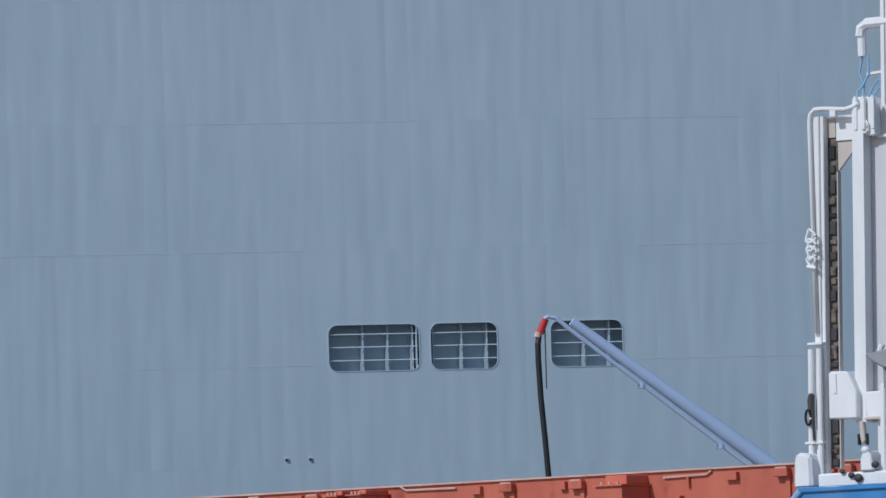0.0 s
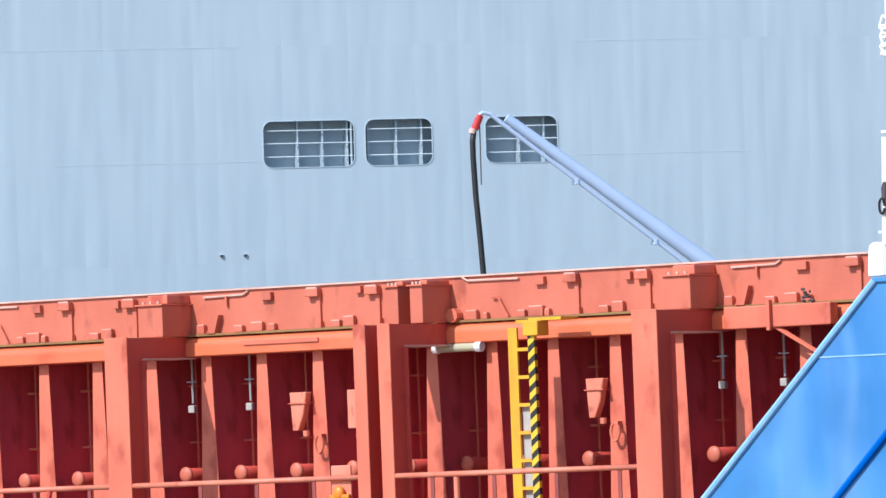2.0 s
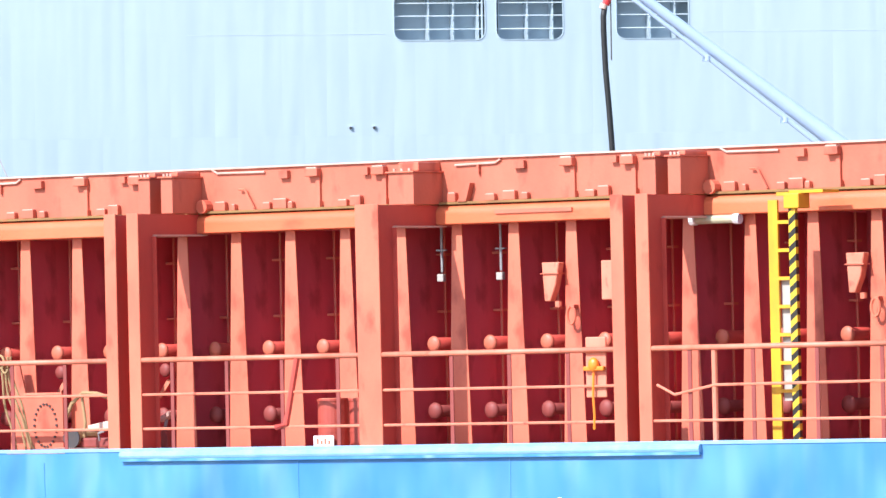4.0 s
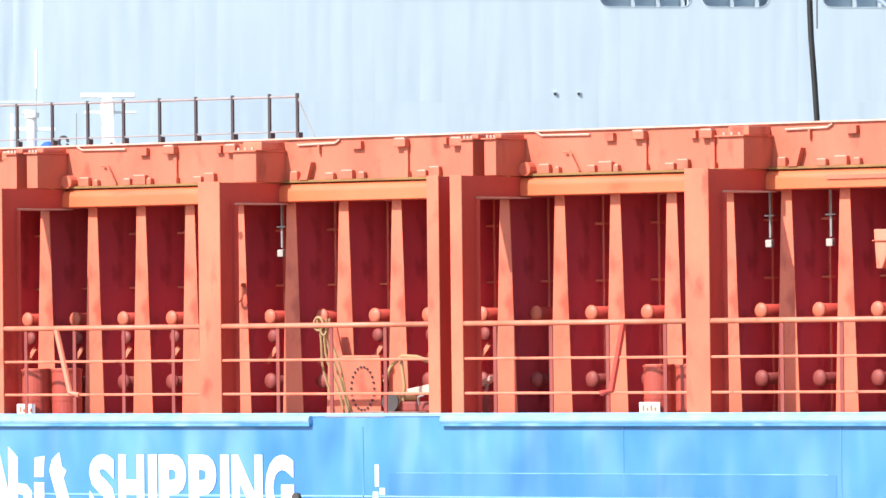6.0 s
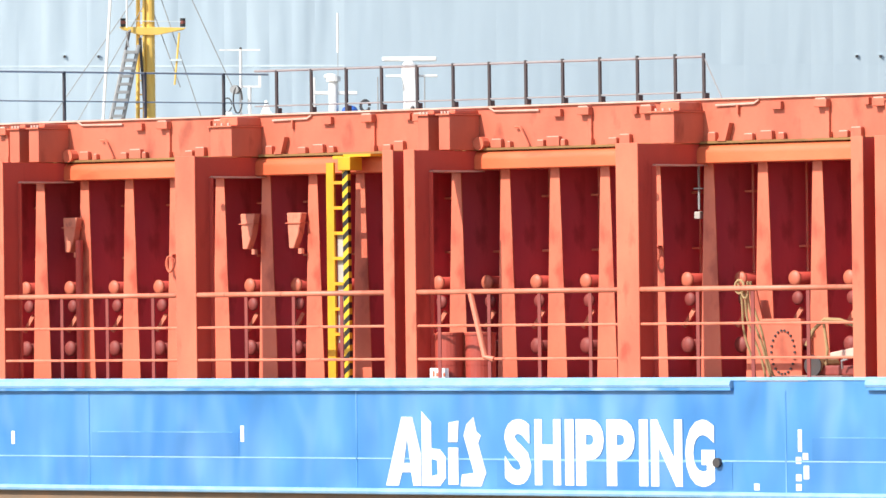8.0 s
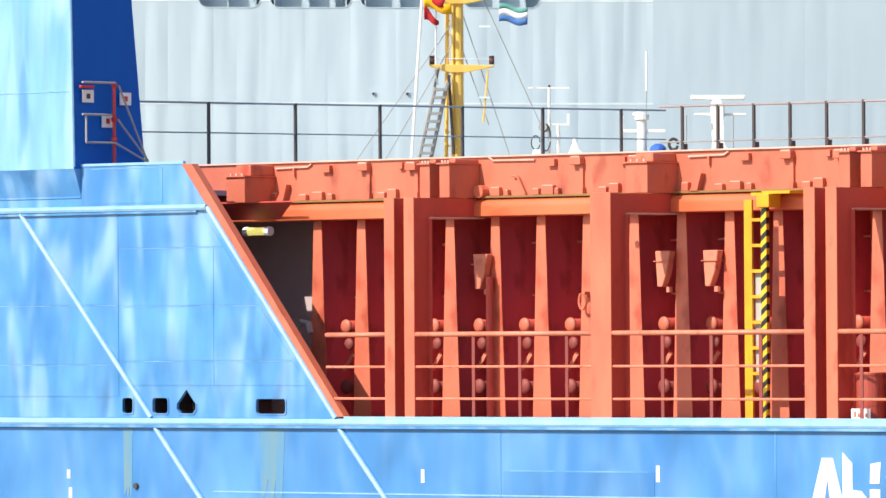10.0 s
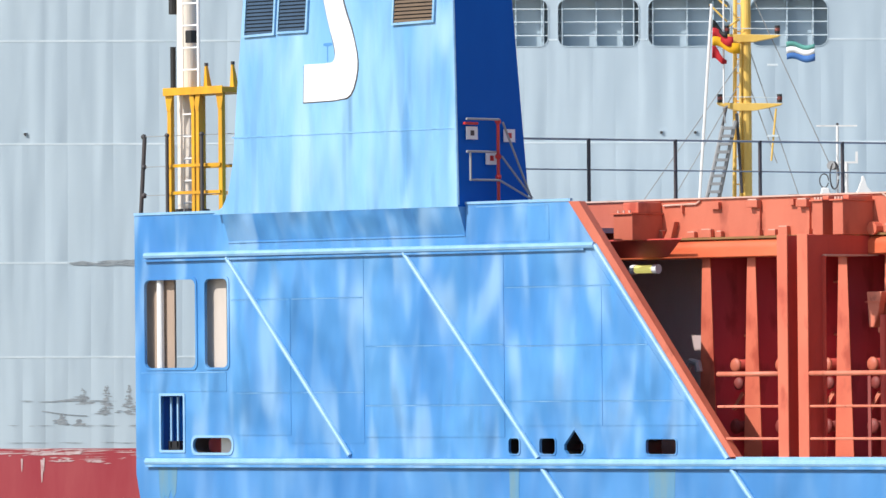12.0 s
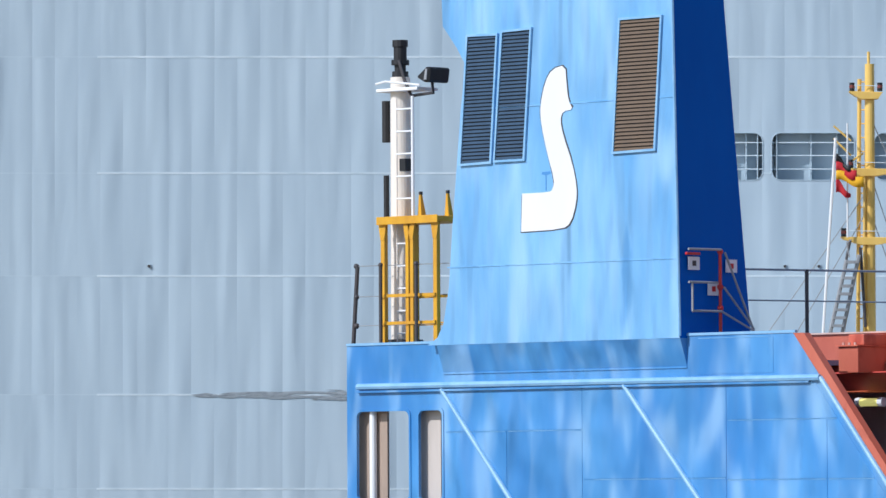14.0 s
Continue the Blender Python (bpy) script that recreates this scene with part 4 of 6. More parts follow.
        part("lug_pad", box(x + 0.01, x + w - 0.01, FACE_Y - 0.115, FACE_Y - 0.06, POST_TOP + 0.02 + h, POST_TOP + 0.028 + h), M_PALE, g)

    def tee(x, z):
        t = part("cleat", box(x - 0.12, x + 0.045, FACE_Y - 0.145, FACE_Y - 0.06, z - 0.085, z, 0.008), M_STRIP, ship)
        part("cleat_pad", box(x - 0.10, x + 0.03, FACE_Y - 0.14, FACE_Y - 0.06, z, z + 0.014), M_PALE, t)
        part("cleat_stem", box(x - 0.01, x + 0.04, FACE_Y - 0.09, FACE_Y - 0.06, POST_TOP + 0.02, z - 0.085), M_STRIP, t)
        part("cleat_foot", box(x + 0.0, x + 0.06, FACE_Y - 0.12, FACE_Y - 0.06, POST_TOP + 0.02, POST_TOP + 0.085), M_STRIP, t)

    for s, d in zip([-11.62] + SINGLES, [e + 0.47 for e in DOUBLES] + [99]):
        if s < 16:
            part("rib_bracket", prism([(s + 0.26, 2.52), (s + 0.38, 2.71), (s + 0.43, 2.71), (s + 0.37, 2.52)], FACE_Y - 0.14, FACE_Y - 0.06), M_STRIP, ship)
            lug(s + 0.12, 0.10, 0.09)
            lug(s + 0.60)
            lug(s + 0.82, 0.16, 0.09)
            lug(s + 1.06, 0.08)
            part("tab", box(s + 0.96, s + 1.10, FACE_Y - 0.115, FACE_Y - 0.06, 2.84, 2.92), M_STRIP, ship)
            tee(s + 1.68, 2.93)
            lug(s + 1.86, 0.12)
            lug(s + 2.02, 0.14, 0.1)
            part("tab", box(s + 2.18, s + 2.26, FACE_Y - 0.115, FACE_Y - 0.06, 2.86, 2.93), M_STRIP, ship)
            part("pipe_drop", box(s + 0.49, s + 0.515, FACE_Y - 0.10, FACE_Y - 0.06, 2.80, 2.90), M_STRIP, ship)
            tee(s + 2.44, 2.92)
            part("cable_pipe", tube([(s + 0.20, FACE_Y - 0.08, 2.90), (s + 0.72, FACE_Y - 0.08, 2.91), (s + 0.78, FACE_Y - 0.08, 2.945)], 0.012, 6), M_PALE, ship)
        if d < 16:
            part("round_lug", rod((d + 0.06, FACE_Y - 0.17, 2.57), (d + 0.06, FACE_Y - 0.06, 2.57), 0.075, 10), M_RED, ship)
            lug(d + 0.20, 0.14, 0.09)
            lug(d + 0.42, 0.05, 0.06)
            part("slant_pipe", tube([(d + 0.52, FACE_Y - 0.10, 2.74), (d + 0.60, FACE_Y - 0.10, 2.74), (d + 0.72, FACE_Y - 0.10, 2.53)], 0.013, 6), M_RED, ship)
            lug(d + 0.84, 0.1)
            lug(d + 0.98, 0.18, 0.1)
            lug(d + 1.18, 0.06)
            part("tab", box(d + 1.06, d + 1.18, FACE_Y - 0.115, FACE_Y - 0.06, 2.84, 2.92), M_STRIP, ship)
            tee(d + 1.55, 2.93)
            lug(d + 1.84, 0.12)
            lug(d + 2.00, 0.14, 0.1)
            tee(d + 2.42, 2.92)
            part("tab", box(d + 2.16, d + 2.24, FACE_Y - 0.115, FACE_Y - 0.06, 2.84, 2.92), M_STRIP, ship)
            part("cable_pipe", tube([(d + 0.15, FACE_Y - 0.08, 2.96), (d + 0.22, FACE_Y - 0.08, 2.92), (d + 0.85, FACE_Y - 0.08, 2.915)], 0.012, 6), M_PALE, ship)
    # upright stays on the coaming wall, one on each frame, with pipe stubs between
    top = POST_TOP - 0.215
    stay = mesh_of("stay", prism([(-0.14, 0), (0.14, 0), (0.062, top), (-0.062, top)], FACE_Y, FACE_Y + 0.015))
    web = mesh_of("stay_web", box(-0.006, 0.006, FACE_Y + 0.015, WALL_Y, 0, top))
    stub_bm = rod((0, WALL_Y, 0), (0, 1.38, 0), 0.068, 12)
    stub = mesh_of("pipe_stub", stub_bm)
    stub_low = mesh_of("pipe_stub", rod((0, WALL_Y, 0), (0, 1.38, 0), 0.06, 12))
    cap_foot = mesh_of("stub_cap", ball((0, 1.40, 0), 0.09, None, 14, 8, (1, 0.5, 1)))
    cap = mesh_of("stub_cap", ball((0, 1.40, 0), 0.084, None, 14, 8, (1, 0.4, 1)))
    cap_low = mesh_of("stub_cap", ball((0, 1.40, 0), 0.075, None, 12, 8, (1, 0.5, 1)))
    clip = mesh_of("drain_clip", prism([(-0.16, -0.50), (-0.12, -0.52), (0.03, -0.33), (-0.01, -0.30)], 1.50, 1.53))
    bar = mesh_of("wall_pipe", rod((0, 1.86, 0), (0, 1.86, top), 0.016, 6))
    for i, x in enumerate(FRAMES):
        if x < -11.2 or x > 15.5:
            continue
        st = part("stay", stay, M_RED, ship)
        st.location.x = x
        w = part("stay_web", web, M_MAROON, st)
        # lower stubs and caps are painted darker to carry the shade down there
        for z in (1.05, 0.35):
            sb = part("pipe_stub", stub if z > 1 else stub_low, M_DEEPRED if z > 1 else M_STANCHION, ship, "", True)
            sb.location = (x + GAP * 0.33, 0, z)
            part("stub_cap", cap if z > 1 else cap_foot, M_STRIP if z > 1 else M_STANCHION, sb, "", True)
            if z > 1 and x < 3.5:
                lower = part("stub_cap", cap_low, M_STANCHION, sb, "", True)
                lower.location = (0.0, 0.05, -0.21)
                part("drain_clip", clip, M_PALERED, sb)
        b = part("wall_pipe", bar, M_RED, ship)
        b.location.x = x + 0.06
        if i % 3:
            part("pipe_bracket", box(x + 0.008, x + 0.12, 1.78, 1.88, 1.98, 2.005), M_PALERED, ship)
        part("pipe_bracket", box(x + 0.008, x + 0.12, 1.78, 1.88, 1.38, 1.405), M_PALERED, ship)


def railing():
    posts = sorted([(s - 0.30, s) for s in SINGLES] + [(d, d + 0.46) for d in DOUBLES])
    for (a0, a1), (b0, b1) in zip([(-12, -9.6)] + posts, posts + [(14.6, 15)]):
        x0, x1 = a1, b0
        if x1 - x0 < 0.5:
            continue
        r = part("railing", rod((x0, 0.03, 0.95), (x1, 0.03, 0.95), 0.028, 8), M_PALERED, ship, "", True)
        bent = 10.6 < x0 < 11.2
        for z in (0.585, 0.225):
            pts = [(x0, 0.03, z), (x1, 0.03, z)]
            if bent and z > 0.5:
                pts = [(x0 + 0.05, 0.03, z), (x0 + 0.28, 0.0, z - 0.1), (x0 + 0.75, 0.03, z - 0.01), (x1, 0.03, z)]
            part("rail", tube(pts, 0.015, 6), M_PALERED, r)
        for x in FRAMES:
            if x0 + 0.2 < x < x1 - 0.15:
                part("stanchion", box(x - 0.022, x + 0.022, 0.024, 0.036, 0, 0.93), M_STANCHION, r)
    for pts in ([(-1.27, 0.03, 0.93), (-1.07, 0.02, 0.25), (-0.95, 0.03, 0.22)], [(6.40, 0.03, 0.93), (6.25, 0.02, 0.25), (6.11, 0.03, 0.22)]):
        part("rail_brace", tube(pts, 0.032, 8), M_DEEPRED if pts[0][0] > 0 else M_PALERED, ship)
    part("rail_pipe", rod((11.6, 0.05, 0), (11.6, 0.05, 0.94), 0.03, 8), M_PALERED, ship)


def ladders():
    for x, y in ((-3.94, 0.80), (12.0, 0.55)):
        lad = part("ladder", box(x - 0.055, x + 0.055, y, y + 0.03, 0, 2.4), M_YELLOW, ship, "yellow vertical ladder with black striped side")
        part("stile", box(x + 0.20, x + 0.28, y - 0.02, y + 0.03, 0, 2.44), M_HAZARD, lad, "black and yellow hazard stripes")
        for k in range(9):
            z = 0.2 + 0.28 * k
            part("rung", box(x + 0.055, x + 0.20, y - 0.01, y + 0.03, z, z + 0.035), M_YELLOW, lad)
        part("top_plate", box(x + 0.17, x + 0.35, y - 0.06, y + 0.15, 2.31, 2.46, 0.01), M_YELLOW, lad)
        part("top_arm", box(x + 0.2, x + 0.60, y, y + 0.3, 2.46, 2.49), M_YELLOW, lad)
        part("mesh_panel", box(x + 0.055, x + 0.20, y + 0.05, y + 0.055, 0.4, 1.6), M_MESHPANEL, lad)


def coaming_gear():
    """Boxes, hanging catches, rings, drums, lamps along the coaming."""
    for x in (-8.15, -5.40, -4.70, 8.92, 12.64):
        c = part("junction_box", prism([(x - 0.11, 1.86), (x + 0.11, 1.86), (x + 0.06, 1.62), (x - 0.01, 1.46), (x - 0.08, 1.46)], 1.05, 1.15, bevel=0.008), M_PALERED, ship, "red painted tapered box")
        part("box_lid", box(x - 0.115, x + 0.115, 1.03, 1.15, 1.74, 1.75), M_RED, c)
        part("gland", rod((x + 0.06, 1.1, 1.40), (x + 0.06, 1.1, 1.46), 0.035, 8), M_PALERED, c)
    part("standpipe", rod((-8.05, 1.10, 0), (-8.05, 1.10, 1.60), 0.045, 12), M_DEEPRED, ship)
    part("small_box", box(2.30, 2.42, 1.5, 1.58, 1.44, 1.63, 0.01), M_PALERED, ship)
    part("small_box", box(9.66, 9.80, 0.9, 1.0, 1.46, 1.86, 0.01), M_PALERED, ship)
    for x in (0.80, 7.29, 8.05, 13.97, 14.7):
        h = part("hanging_catch", rod((x, 1.4, 1.8), (x, 1.4, 2.28), 0.014, 6), M_STEEL, ship, "grey steel hanging catch")
        part("catch_end", box(x - 0.05, x + 0.03, 1.37, 1.43, 1.70, 1.78, 0.01), M_MESHPANEL, h)
        part("catch_bar", box(x - 0.06, x + 0.06, 1.38, 1.42, 2.02, 2.035), M_STEEL, h)
    for x in (-6.62, 0.44, 9.15, 12.85):
        part("ring_pad", box(x - 0.015, x + 0.03, 1.09, 1.165, 1.38, 1.42), M_RED, ship)
        pts = [(x + 0.05 * math.sin(a), 1.08, 1.31 + 0.09 * math.cos(a)) for a in np.arange(0, 6.4, 0.5)]
        part("lashing_ring", tube(pts, 0.016, 6), M_RED, ship)
    # cable tray plate with bolt heads, coiled hose, toolbox
    pl = part("cover_plate", prism([(1.72, 0.0), (2.46, 0.0), (2.46, 0.60), (1.95, 0.60), (1.86, 0.95), (1.76, 0.95)], 1.0, 1.02), M_STRIP, ship, "red bolted cover plate")
    part("plate_rim", box(1.95, 2.48, 0.96, 1.03, 0.60, 0.625), M_PALERED, pl)
    for i in range(22):
        a = 2 * math.pi * i / 22
        u, z = 2.22 + 0.155 * math.cos(a), 0.27 + 0.23 * math.sin(a)
        part("bolt", rod((u, 0.982, z), (u, 1.0, z), 0.013, 6), M_DARK, pl)
    # strip lamps under the girder
    for x0, x1, y, z in ((10.72, 11.24, 1.05, 2.24), (-11.80, -11.46, 1.0, 2.17)):
        l = part("strip_lamp", rod((x0, y, z), (x1, y, z), 0.045, 10), M_LAMPTUBE if x0 > 0 else M_LAMPLIT, ship, "cream strip lamp under the girder")
        part("lamp_end", rod((x0 - 0.04, y, z), (x0 + 0.03, y, z), 0.055, 10), M_LINE, l)
        part("lamp_end", rod((x1 - 0.03, y, z), (x1 + 0.04, y, z), 0.055, 10), M_LINE, l)
    for x in (-5.93, 0.40 - 0.05, 6.76):
        part("lamp_knob", ball((x, 0.9, 2.17), 0.035), M_LINE, ship)
    part("end_wall", box(-13.4, -11.62, 2.06, 2.1, 0, 2.4), M_MAUVE, ship)
    part("goose_neck", tube([(-10.9, 0.9, 0), (-10.9, 0.9, 1.0), (-10.82, 0.9, 1.1), (-10.72, 0.9, 1.08), (-10.70, 0.9, 0.98)], 0.045, 8), M_STEEL, ship)
    # gear on the coaming by the bow
    t = part("bow_beam", box(14.35, 15.6, 0.85, 1.0, 2.28, 2.50, 0.01), M_RED, ship)
    part("beam_strut", rod((14.9, 0.9, 2.3), (15.6, 0.9, 1.9), 0.025, 6), M_RED, t)
    part("beam_bracket", box(14.88, 14.92, 0.80, 0.86, 2.25, 2.55), M_RED, t)
    bm = bmesh.new()
    rng = random.Random(12)
    for k in range(18):
        c = (15.28 + 0.07 * rng.uniform(-1, 1), 0.95 + 0.05 * rng.uniform(-1, 1), 2.52 + 0.13 * rng.random() ** 1.6)
        ball(c, 0.017, bm, 8, 5, (rng.uniform(0.7, 1.7), 0.8, rng.uniform(0.5, 1.1)))
    part("chain_heap", bm, M_DARK, t)


def house():
    """Blue side plating of the poop: openings, stiffeners, seams, rail, funnel."""
    hl = [rounded(-19.11, -18.20, 1.09, 2.16, 0.08), rounded(-18.03, -17.63, 1.09, 2.16, 0.07), rounded(-18.83, -18.43, 0.09, 0.75, 0.015, 2),
          rounded(-18.26, -17.57, 0.06, 0.24, 0.08), rounded(-12.88, -12.71, 0.05, 0.23, 0.04), rounded(-12.38, -12.13, 0.05, 0.23, 0.04),
          [(-11.98, 0.10), (-11.93, 0.05), (-11.72, 0.05), (-11.67, 0.10), (-11.67, 0.16), (-11.82, 0.33), (-11.98, 0.16)], rounded(-10.69, -10.22, 0.05, 0.22, 0.04)]
    side = part("house_side", holed([(-19.29, 0.001), (-9.42, 0.001), (-11.89, 2.95), (-19.29, 2.97)], hl, 0.0, 0.03), M_BLUE, ship)
    for i, h in enumerate(hl):
        cx, cz = sum(p[0] for p in h) / len(h), sum(p[1] for p in h) / len(h)
        g = 0.03 if i < 4 else 0.014
        big = [(cx + (x - cx) * (1 + g / max(abs(x - cx), 0.08)), cz + (z - cz) * (1 + g / max(abs(z - cz), 0.08))) for x, z in h]
        part("opening_rim", holed(big, [h], -0.012, 0.0), M_RIM if i in (2, 3) else M_BLUE, side)
        if i > 2:
            part("opening_throat", holed([(x * 1.0, z) for x, z in big], [h], 0.03, 0.25), M_BLACK if i > 3 else M_DARK, side)
    # behind the openings
    part("side_passage", box(-17.5, -12.6, 1.2, 1.25, 0.0, 2.9), M_MAUVE, ship)
    part("passage_deck", box(-19.25, -12.3, 0.03, 3.0, 0.8, 0.84), M_BLUE, ship)
    part("passage_roof", box(-19.25, -12.2, 0.03, 5.0, 2.6, 2.66), M_BLUE, ship)
    part("round_pillar", rod((-18.91, 0.075, 0.84), (-18.91, 0.075, 2.6), 0.045, 12), M_WHITE, ship)
    part("pillar", box(-19.27, -18.72, 0.13, 0.16, 0.84, 2.6), M_BROWN, ship)
    part("pillar", box(-18.14, -17.78, 0.12, 0.15, 0.84, 2.6), M_TAN, ship)
    part("door_back", box(-19.26, -18.45, 0.30, 0.32, 0.0, 0.8), M_NAVY, ship)
    for x in (-18.78, -18.66, -18.50):
        part("locker_bar", box(x, x + 0.025, 0.1, 0.12, 0.12 if x < -18.6 else 0.08, 0.74), M_RIM, ship)
    part("locker_box", box(-18.82, -18.62, 0.1, 0.3, 0.08, 0.2), M_BLACK, ship)
    part("fairlead_back", box(-18.4, -18.05, 0.3, 0.33, 0.0, 0.3), M_BOOT, ship)
    part("fairlead_roller", box(-17.98, -17.78, 0.20, 0.24, 0.0, 0.3), M_WHITE, ship)
    # stiffeners
    part("top_strake", tube([(-19.08, -0.02, 2.46), (-11.46, -0.02, 2.44)], 0.038, 8), M_RIM, ship)
    part("top_strake_lip", box(-19.08, -11.62, -0.04, 0, 2.385, 2.41), M_BLUE, ship)
    for p, q in (((-17.63, 2.41), (-15.52, 0.03)), ((-14.58, 2.41), (-12.40, 0.0)), ((-12.33, -0.12), (-11.38, -1.17)), ((-11.46, 2.44), (-9.42, 0.0)), ((-9.36, -0.12), (-8.41, -1.17))):
        part("stiffener", rod((p[0], -0.012, p[1]), (q[0], -0.012, q[1]), 0.032, 8), M_RIM, ship)
    part("edge_flange", prism([(-11.885, 2.95), (-11.72, 2.95), (-9.30, 0.02), (-9.415, 0.02)], -0.004, 0.10), M_STRIP, ship, "red flange along the slanting edge")
    part("edge_top", box(-19.29, -11.85, -0.012, 0.03, 2.955, 2.985), M_RIM, ship)
    edge = lambda z: -9.55 - z * 0.837
    plates = [(-17.58, -15.275, 1.905, 2.38), (-17.58, -16.535, 0.785, 1.895), (-16.525, -15.275, 0.785, 1.895), (-16.525, -15.275, 0.17, 0.775),
              (-17.50, -16.535, 0.27, 0.775), (-15.265, -12.945, 1.325, 2.38), (-15.265, -12.945, 0.625, 1.315), (-15.265, -12.945, 0.245, 0.615),
              (-12.935, None, 1.985, 2.38), (-12.935, -11.375, 1.305, 1.975), (-11.365, None, 1.305, 1.975), (-12.935, -11.375, 0.665, 1.295),
              (-11.365, None, 0.665, 1.295), (-12.935, -11.375, 0.375, 0.655), (-11.365, None, 0.375, 0.655), (-19.2, -17.66, 0.80, 1.03), (-13.4, -12.2, 2.51, 2.92)]
    for x0, x1, z0, z1 in plates:
        e0, e1 = (edge(z0), edge(z1)) if x1 is None else (x1, x1)
        part("weld_bead", box(x0 + 0.02, e1 - 0.02, -0.008, -0.004, z1 - 0.004, z1 + 0.006), M_BEAD, side)
        part("plate", prism([(x0, z0), (e0, z0), (e1, z1), (x0, z1)], -0.005, 0.0), M_BLUE, side)


def funnel():
    Y0 = -0.12
    side = [(-17.75, 2.93), (-17.58, 3.02), (-17.48, 3.17), (-17.38, 3.6), (-17.30, 4.45), (-17.16, 5.7), (-17.08, 6.25), (-17.22, 6.45), (-17.46, 6.72), (-17.5, 7.5), (-13.66, 7.5), (-13.56, 2.93)]
    bm = bmesh.new()
    front = [bm.verts.new((x, Y0, z)) for x, z in side]
    back = [bm.verts.new((x, 1.06 - 0.085 * (z - 2.95), z)) for x, z in side]
    bm.faces.new(front)
    bm.faces.new(back[::-1])
    for i in range(len(side) - 2):
        bm.faces.new((front[i + 1], front[i], back[i], back[i + 1]))
    bm.faces.new((front[0], front[-1], back[-1], back[0]))
    f = part("funnel", bm, M_FUNNEL, ship, "light blue funnel casing, shade of its forward face painted navy")
    # the forward plate, its shade painted in as navy
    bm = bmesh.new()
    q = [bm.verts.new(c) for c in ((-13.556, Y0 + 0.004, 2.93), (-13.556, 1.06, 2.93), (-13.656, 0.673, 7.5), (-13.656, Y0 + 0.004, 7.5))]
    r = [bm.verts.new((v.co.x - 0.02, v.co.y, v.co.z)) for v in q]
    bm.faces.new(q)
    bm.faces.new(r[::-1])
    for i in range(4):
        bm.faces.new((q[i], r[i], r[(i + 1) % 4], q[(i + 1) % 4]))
    part("forward_plate", bm, M_NAVY, f, "forward plate with its shade painted as navy")
    part("fold", prism([(0.0, 2.60), (0.0, 2.94), (Y0, 2.94)], -17.6, -13.56, "x"), M_BLUE, f)
    part("fold_edge", box(-17.6, -13.56, -0.012, 0.0, 2.585, 2.605), M_BLUE, f)
    part("casing_seam", box(-17.4, -13.58, Y0 - 0.006, Y0, 3.84, 3.856), M_FUNNEL, f)
    part("casing_seam", box(-17.1, -13.62, Y0 - 0.006, Y0, 5.70, 5.716), M_FUNNEL, f)
    part("corner_edge", rod((-13.56, Y0, 2.95), (-13.66, Y0, 7.5), 0.018, 6), M_RIM, f)
    logo = [(-15.39, 6.16), (-15.61, 6.12), (-15.73, 5.97), (-15.81, 5.70), (-15.80, 5.50), (-15.70, 5.14), (-15.58, 4.82), (-15.61, 4.71), (-15.67, 4.68), (-16.12, 4.68),
            (-16.14, 4.23), (-15.45, 4.24), (-15.31, 4.31), (-15.22, 4.54), (-15.21, 4.73), (-15.28, 5.0), (-15.43, 5.33), (-15.48, 5.52), (-15.43, 5.62), (-15.26, 5.63), (-15.34, 5.73), (-15.37, 5.93)]
    soft = []
    for a, b in zip(logo, logo[1:] + logo[:1]):
        keep = a in logo[9:11]
        soft += [a] if keep else [tuple(0.75 * Vector(a) + 0.25 * Vector(b))]
        soft += [] if b in logo[9:11] else [tuple(0.25 * Vector(a) + 0.75 * Vector(b))]
    logo = soft
    part("emblem_edge", prism([(x + (0.014 if x > -15.5 else -0.014), z + (0.012 if z > 5 else -0.012)) for x, z in logo], Y0 - 0.004, Y0), M_DARK, f)
    part("emblem", prism(logo, Y0 - 0.009, Y0 - 0.004), M_LINE, f, "white swan-like painted emblem")
    part("painted_mark", prism([(-15.735, 4.70), (-15.72, 4.70), (-15.72, 4.88), (-15.64, 4.90), (-15.66, 4.925), (-15.79, 4.92), (-15.80, 4.895), (-15.735, 4.88)], Y0 - 0.003, Y0), M_HULL, f)
    for quad, mt in (([(-17.01, 6.57), (-16.53, 6.56), (-16.65, 5.08), (-17.14, 5.07)], M_SLAT), ([(-16.42, 6.59), (-15.96, 6.60), (-16.09, 5.09), (-16.56, 5.09)], M_SLAT), ([(-14.47, 6.63), (-13.82, 6.63), (-13.94, 5.12), (-14.59, 5.11)], M_SLATBROWN)):
        tl, tr, br, bl = quad
        g = part("louvre", holed([(tl[0] - 0.028, tl[1] + 0.028), (tr[0] + 0.028, tr[1] + 0.028), (br[0] + 0.028, br[1] - 0.028), (bl[0] - 0.028, bl[1] - 0.028)], [quad], Y0 - 0.03, Y0), M_RIM, f, "slanted louvre in a pale blue frame")
        part("louvre_back", prism(quad, Y0 - 0.004, Y0 - 0.001), M_BLACK, g)
        n = 34
        for k in range(n):
            s = (k + 0.5) / n
            xa, xb, z = bl[0] + (tl[0] - bl[0]) * s, br[0] + (tr[0] - br[0]) * s, bl[1] + (tl[1] - bl[1]) * s
            part("slat", prism([(Y0 - 0.025, z - 0.016), (Y0 - 0.022, z - 0.018), (Y0 - 0.005, z + 0.012), (Y0 - 0.008, z + 0.014)], xa, xb, "x"), mt, g)
    # signs and pipes on the forward plate
    X = -13.55
    for y, z in ((0.10, 3.79), (0.72, 3.77), (0.42, 3.50)):
        s = part("sign", box(X, X + 0.015, y - 0.09, y + 0.09, z - 0.075, z + 0.075), M_LINE, f, "white sign with a red symbol")
